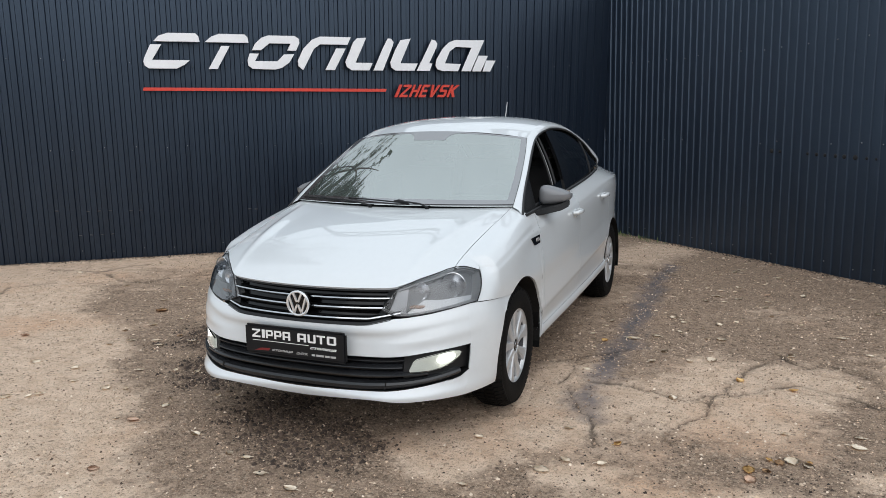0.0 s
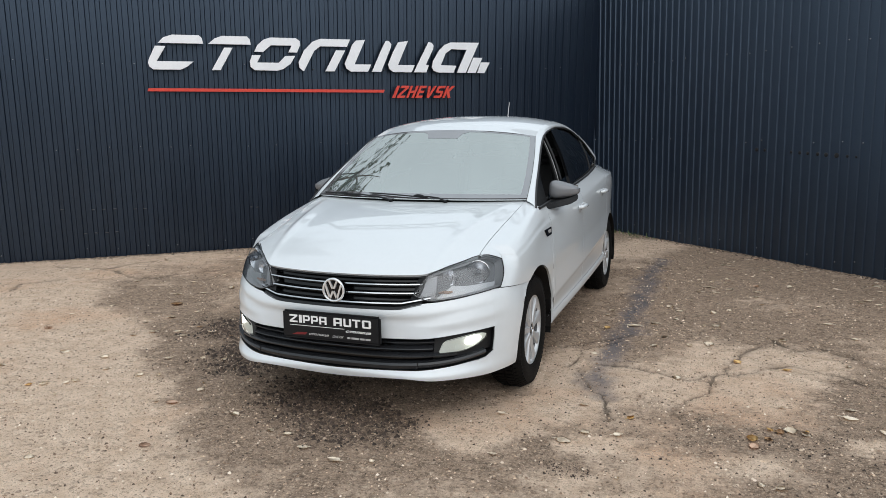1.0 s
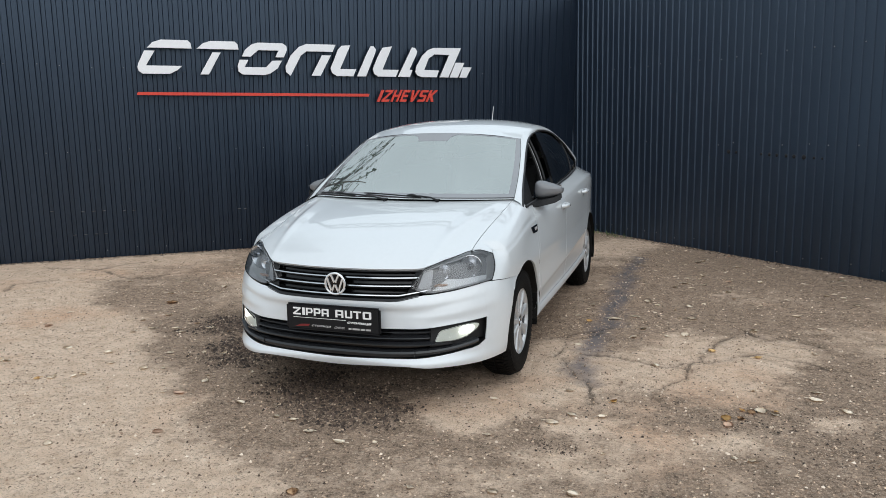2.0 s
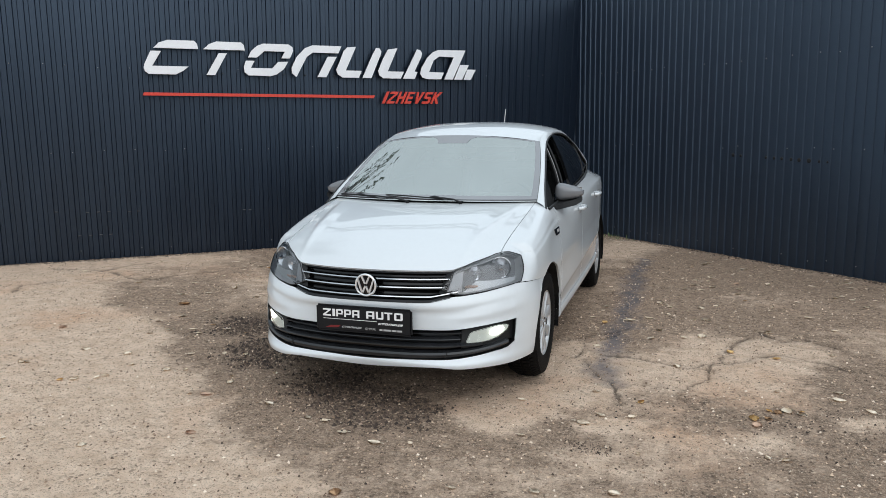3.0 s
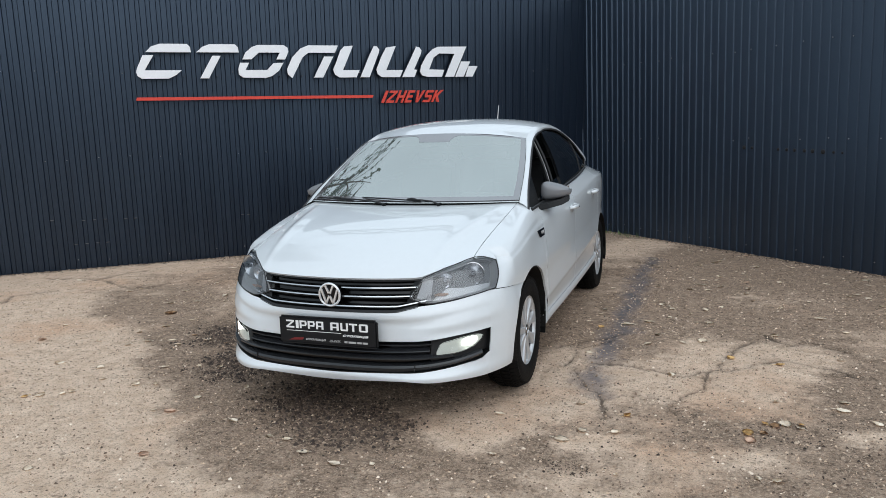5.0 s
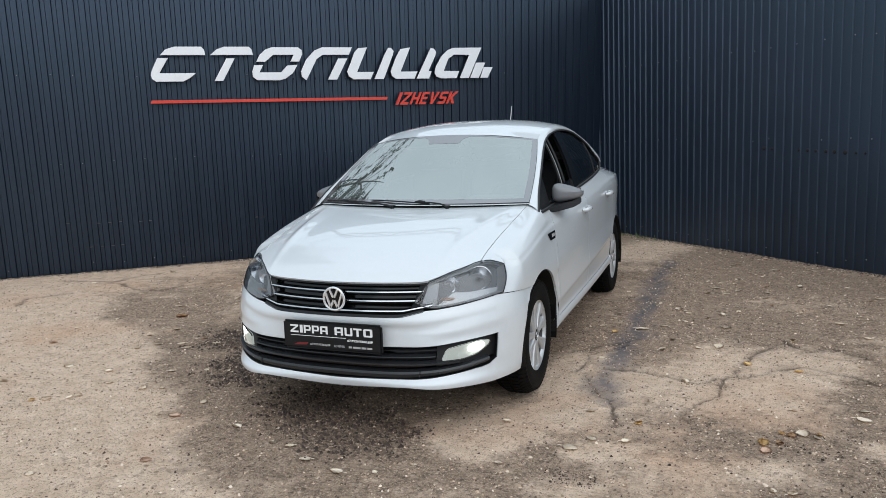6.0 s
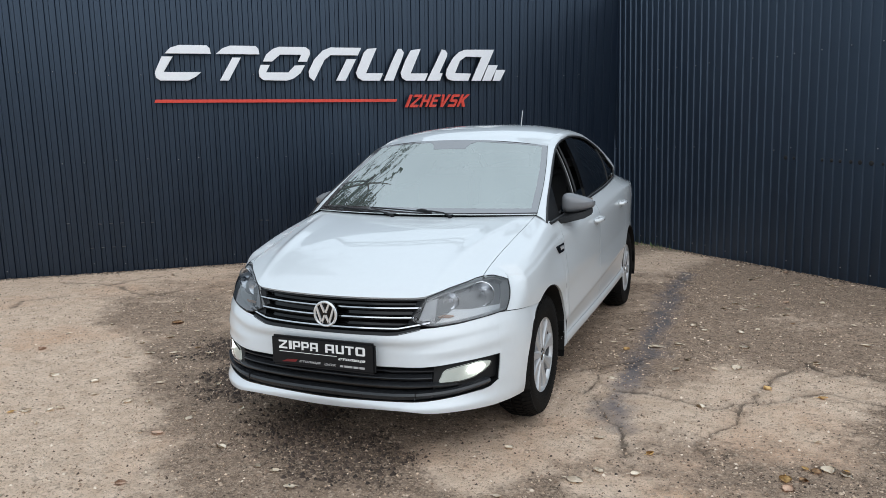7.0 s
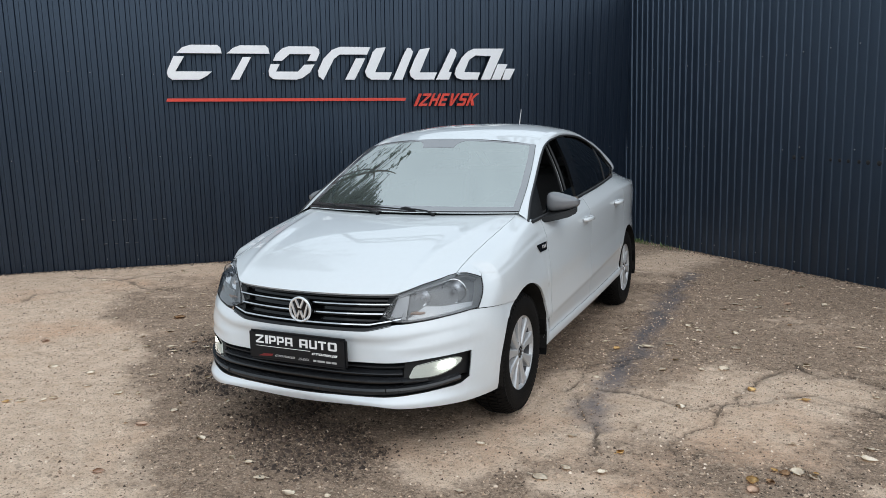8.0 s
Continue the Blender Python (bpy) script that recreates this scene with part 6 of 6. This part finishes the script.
made = 0
while made < 240:
    x, y = rng.uniform(-5.5, 3.6), rng.uniform(-1.9, 6.0)
    if not inside_yard(x, y) or (abs(x) < 0.85 and -0.85 < y < 3.5):
        continue
    if rng.random() > (0.95 if x > 0.9 and y > 0.9 else 0.40):
        continue
    put_leaf(x, y, rng.choices(range(4), (86, 6, 5, 3))[0], rng.uniform(0.5, 1.1))
    made += 1


def stones(name, count, lo, hi, material, seed, spread, label, area=(-5.4, 3.6, -2.1, 6.2), damp_only=False):
    """Loose bits of gravel in one mesh: lumpy five- to six-sided chips."""
    r = np.random.default_rng(seed)
    xs, ys = r.uniform(area[0], area[1], count * 3), r.uniform(area[2], area[3], count * 3)
    nl, nr, c0 = LEFT.col[1], RIGHT.col[1], CORNER
    keep = ((xs - c0.x) * nl.x + (ys - c0.y) * nl.y > 0.05) & ((xs - c0.x) * nr.x + (ys - c0.y) * nr.y > 0.05)
    xs, ys = xs[keep], ys[keep]
    dry, crack, oil, z, damp = ground_fields(xs, ys)
    pick = r.random(len(xs)) < (damp**1.5 if damp_only else (1.05 - spread * dry) * (1 - 0.5 * damp))
    xs, ys, z = xs[pick][:count], ys[pick][:count], z[pick][:count]
    sz = lo + (hi - lo) * r.random(len(xs)) ** 3
    base = np.array([(1, 0, 0), (0.3, 0.95, 0), (-0.8, 0.6, 0), (-0.8, -0.6, 0), (0.3, -0.95, 0), (0.15, 0.1, 0.8), (-0.25, -0.1, 0.75)])
    verts = np.empty((len(xs), 7, 3))
    turn = r.uniform(0, 2 * np.pi, len(xs))
    jit = base[None] * r.uniform(0.7, 1.25, (len(xs), 7, 1))
    c, s_n = np.cos(turn)[:, None], np.sin(turn)[:, None]
    flat = r.uniform(0.45, 1.0, (len(xs), 1))
    verts[..., 0] = xs[:, None] + sz[:, None] * (jit[..., 0] * c - jit[..., 1] * flat * s_n)
    verts[..., 1] = ys[:, None] + sz[:, None] * (jit[..., 0] * s_n + jit[..., 1] * flat * c)
    verts[..., 2] = z[:, None] - 0.001 + sz[:, None] * jit[..., 2] * r.uniform(0.6, 1.3, (len(xs), 1))
    tri = np.array([(0, 1, 5), (1, 2, 6), (1, 6, 5), (2, 3, 6), (3, 4, 6), (4, 5, 6), (4, 0, 5)])
    faces = (tri[None] + 7 * np.arange(len(xs))[:, None, None]).reshape(-1, 3)
    me = bpy.data.meshes.new(name)
    me.vertices.add(verts.shape[0] * 7)
    me.vertices.foreach_set("co", verts.ravel())
    me.loops.add(faces.size)
    me.loops.foreach_set("vertex_index", faces.ravel())
    me.polygons.add(len(faces))
    me.polygons.foreach_set("loop_start", np.arange(0, faces.size, 3))
    me.update(calc_edges=True)
    me.materials.append(material)
    return tagged(new(name, me), label, "gravel", kind="stuff")


def gravel_mat(name, a, b, c):
    m = bpy.data.materials.new(name)
    m.use_nodes = True
    n, l = m.node_tree.nodes, m.node_tree.links
    geo, ramp = n.new("ShaderNodeNewGeometry"), n.new("ShaderNodeValToRGB")
    ramp.color_ramp.elements[0].color, ramp.color_ramp.elements[1].color = (*a, 1), (*c, 1)
    mid = ramp.color_ramp.elements.new(0.5)
    mid.color = (*b, 1)
    l.new(geo.outputs["Random Per Island"], ramp.inputs[0])
    l.new(ramp.outputs[0], n["Principled BSDF"].inputs["Base Color"])
    n["Principled BSDF"].inputs["Roughness"].default_value = 0.85
    return m


stones("gravel", 115000, 0.0016, 0.0095, gravel_mat("mixed_gravel", (0.055, 0.036, 0.025), (0.27, 0.178, 0.118), (0.70, 0.52, 0.37)), 21, 0.42, "loose brown and grey gravel bits on the asphalt")
stones("chips", 21000, 0.0025, 0.011, gravel_mat("pale_chips", (0.30, 0.215, 0.155), (0.55, 0.42, 0.31), (0.86, 0.72, 0.58)), 22, 0.4, "pale stone chips scattered on the asphalt")

M_CLOD = gravel_mat("dark_clods", (0.020, 0.013, 0.009), (0.050, 0.032, 0.023), (0.13, 0.088, 0.063))
stones("soil_clods", 12000, 0.003, 0.017, M_CLOD, 23, 0.9, "dark crumbs of damp soil in front of the car", (-1.9, 0.7, -1.5, 0.6), True)
stones("soil_clods", 600, 0.003, 0.010, M_CLOD, 24, 0.9, "dark crumbs of damp soil beside the car", (0.9, 2.6, -0.9, -0.2))
stones("soil_clods", 200, 0.003, 0.009, M_CLOD, 27, 0.0, "small heap of dark soil crumbs on the asphalt", (1.06, 1.28, -1.12, -0.98))

# a row of soil and litter along the foot of the fence
def litter(name, frame_m, x0, x1, seed):
    r = np.random.default_rng(seed)
    n_ = int(abs(x1 - x0) * 420)
    verts, faces = [], []
    places = [frame_m @ Vector((r.uniform(x0, x1), abs(r.normal(0, 0.05)) + 0.004, 0)) for _ in range(n_)]
    heights = ground_fields(np.array([p.x for p in places]), np.array([p.y for p in places]))[3]
    for p, zg in zip(places, heights):
        s_ = r.uniform(0.003, 0.014)
        t = r.uniform(0, 6.28)
        k = len(verts)
        for q in range(4):
            w = t + q * 1.57 + r.uniform(-0.3, 0.3)
            verts.append((p.x + s_ * math.cos(w), p.y + s_ * math.sin(w) * 0.7, zg - 0.001))
        verts.append((p.x, p.y, zg + s_ * r.uniform(0.5, 0.9)))
        faces += [(k, k + 1, k + 4), (k + 1, k + 2, k + 4), (k + 2, k + 3, k + 4), (k + 3, k, k + 4)]
    ob = raw(name, verts, faces, M_LITTER, smooth=0)
    return tagged(ob, "crumbs of soil and dry litter along the fence foot", "soil", kind="stuff")


M_LITTER = gravel_mat("soil_crumbs", (0.03, 0.02, 0.015), (0.10, 0.068, 0.048), (0.34, 0.25, 0.18))
def weed_tuft(place, seed, blades=70):
    """Short grass and weeds in a crack at the fence foot."""
    r = np.random.default_rng(seed)
    verts, faces = [], []
    for _ in range(blades):
        c = np.array([r.normal(0, 0.11), r.normal(0, 0.035), 0.0])
        t, h, w_ = r.uniform(0, 6.28), r.uniform(0.02, 0.07), r.uniform(0.002, 0.005)
        d, side = np.array([math.cos(t), math.sin(t), 0]), np.array([-math.sin(t), math.cos(t), 0]) * w_
        i = len(verts)
        verts += [c - side, c + side, c + d * h * 0.4 + side * 0.8 + (0, 0, h * 0.7), c + d * h * 0.4 - side * 0.8 + (0, 0, h * 0.7), c + d * h + (0, 0, h * 0.85)]
        faces += [(i, i + 1, i + 2, i + 3), (i + 3, i + 2, i + 4)]
    ob = raw("weed_tuft", verts, faces, M_WEED, smooth=0)
    ob.matrix_world = place
    return tagged(ob, "low green weeds growing at the fence foot", "weeds", kind="stuff")


M_WEED = mat("weed_green", (0.10, 0.15, 0.045), 0.7, vary=0.4, scale=20)
for x_w, y_w, sd in ((0.42, 0.10, 51), (0.62, 0.14, 52), (1.05, 0.12, 53)):
    p_w = RIGHT @ Vector((x_w, y_w, 0))
    weed_tuft(Matrix.Translation((p_w.x, p_w.y, ground_z(p_w.x, p_w.y) - 0.002)) @ pose(0, 0, 0, 0, 0, -42.7), sd, 90 if sd == 51 else 34)
litter("fence_litter", LEFT, -9.0, 0.0, 31)
litter("fence_litter", RIGHT, 0.0, 7.0, 32)


# ---- seen only as mirrored in the windscreen and bonnet ----
def fir(x, y, height, seed):
    r = np.random.default_rng(seed)
    root = thing("fir_tree", "tall dark green fir standing behind the fence", "tree", place=pose(x, y, 0))
    part("trunk", rod([(0, 0, -0.1), (0.05, 0, height * 0.5), (0, 0.05, height)], [0.22, 0.13, 0.015], 10), M_BARK, root)
    verts, faces = [], []
    z = 1.6
    while z < height - 0.3:
        reach = (height - z) * 0.24 + 0.35
        for k in range(9):
            t = r.uniform(0, 2 * np.pi)
            ln = reach * r.uniform(0.65, 1.15)
            d = np.array([math.cos(t), math.sin(t)])
            tip = np.array([d[0] * ln, d[1] * ln, z - ln * r.uniform(0.12, 0.35)])
            start = np.array([0, 0, z])
            for q in np.linspace(0.12, 1, max(6, int(ln * 14))):
                c = start + (tip - start) * q
                for side in (-1, 1):
                    w = (0.10 + 0.34 * (1 - q)) * r.uniform(0.6, 1.1)
                    o = np.array([-d[1] * side * w + d[0] * w * 0.5, d[0] * side * w + d[1] * w * 0.5, -r.uniform(0.02, 0.16)])
                    i = len(verts)
                    n_ = np.array([0, 0, 0.035])
                    verts += [c + n_, c - n_, c + o * 0.6 + np.array([d[0], d[1], 0]) * 0.05, c + o]
                    faces += [(i, i + 1, i + 3), (i, i + 3, i + 2)]
        z += r.uniform(0.16, 0.30)
    raw("crown", verts, faces, M_NEEDLE, root, smooth=0)
    return root


def bare_tree(x, y, height, seed):
    """A half-bare birch: thin rising limbs with drooping twigs and a few leaves."""
    r = np.random.default_rng(seed)
    root = thing("birch_tree", "half-bare birch with thin branches behind the fence", "tree", place=pose(x, y, 0))
    part("trunk", rod([(0, 0, -0.1), (0.08, 0, height * 0.5), (0, 0.1, height)], [0.14, 0.08, 0.012], 10), M_BARK, root)
    verts, faces = [], []
    for k in range(26):
        z = height * r.uniform(0.35, 0.95)
        t, ln = r.uniform(0, 2 * np.pi), (height - z) * 0.30 + 0.9
        d = np.array([math.cos(t), math.sin(t), r.uniform(0.3, 0.8)])
        line = [np.array([0, 0, z]) + d * ln * q - np.array([0, 0, 0.5 * ln * q**2]) for q in np.linspace(0, 1, 6)]
        limb = part("limb", rod(line, [0.035, 0.028, 0.022, 0.016, 0.011, 0.006], 5), M_BARK, root)
        for q in range(26):
            f = r.uniform(0.35, 1.0) * 5
            c = line[int(min(f, 4))] + (line[int(min(f, 4)) + 1] - line[int(min(f, 4))]) * (f - int(min(f, 4)))
            c = c + r.normal(0, 0.10, 3)
            u, w = r.normal(0, 0.045, 3), r.normal(0, 0.045, 3)
            i = len(verts)
            verts += [c - u, c + w, c + u, c - w]
            faces.append((i, i + 1, i + 2, i + 3))
    raw("crown", verts, faces, M_NEEDLE, root, smooth=0)
    return root


fir(-9.0, 5.1, 14.6, 42)
bare_tree(-8.4, 6.6, 13.0, 43)


def street_lamp(x, y, height, turn):
    root = thing("street_lamp", "dark street lamp with a curved arm behind the fence", "street lamp", place=pose(x, y, 0, 0, 0, turn))
    part("pole", rod([(0, 0, 0), (0, 0, height)], [0.07, 0.045], 12), M_LAMPPOST, root)
    part("arm", rod([(0, 0, height - 0.05), (0.05, 0, height + 0.42), (0.22, 0, height + 0.72), (0.47, 0, height + 0.92), (0.72, 0, height + 0.98)], [0.032, 0.028, 0.025, 0.023, 0.021], 10), M_LAMPPOST, root)
    part("lamp_head", box(0.48, 0.23, 0.10, Matrix.Translation((0.78, 0, height + 0.99)) @ pose(0, 0, 0, 0, 0, 55), 0.04), M_LAMPPOST, root)
    return root


M_LAMPPOST = mat("dark_painted_post", (0.02, 0.02, 0.022), 0.5, vary=0.15)
street_lamp(-6.2, 5.2, 5.75, -48)


def lattice_gantry(x0, x1, y, z0):
    """A steel lattice beam on two posts, of the kind that spans a yard."""
    root = thing("lattice_gantry", "grey steel lattice beam on posts behind the fence", "gantry", place=pose(0, y, 0))
    for z in (z0, z0 + 1.1):
        part("chord", rod([(x0, 0, z), (x1, 0, z)], 0.14, 8), M_LAMPPOST, root)
    n = 7
    step = (x1 - x0) / n
    for i in range(n):
        a = x0 + i * step
        part("diagonal", rod([(a, 0, z0), (a + step / 2, 0, z0 + 1.1)], 0.11, 6), M_LAMPPOST, root)
        part("diagonal", rod([(a + step / 2, 0, z0 + 1.1), (a + step, 0, z0)], 0.11, 6), M_LAMPPOST, root)
    for x in (x0, x1):
        part("post", rod([(x, 0, 0), (x, 0, z0 + 1.2)], 0.12, 10), M_LAMPPOST, root)
    return root


lattice_gantry(-9.5, 0.5, 12.5, 9.8)
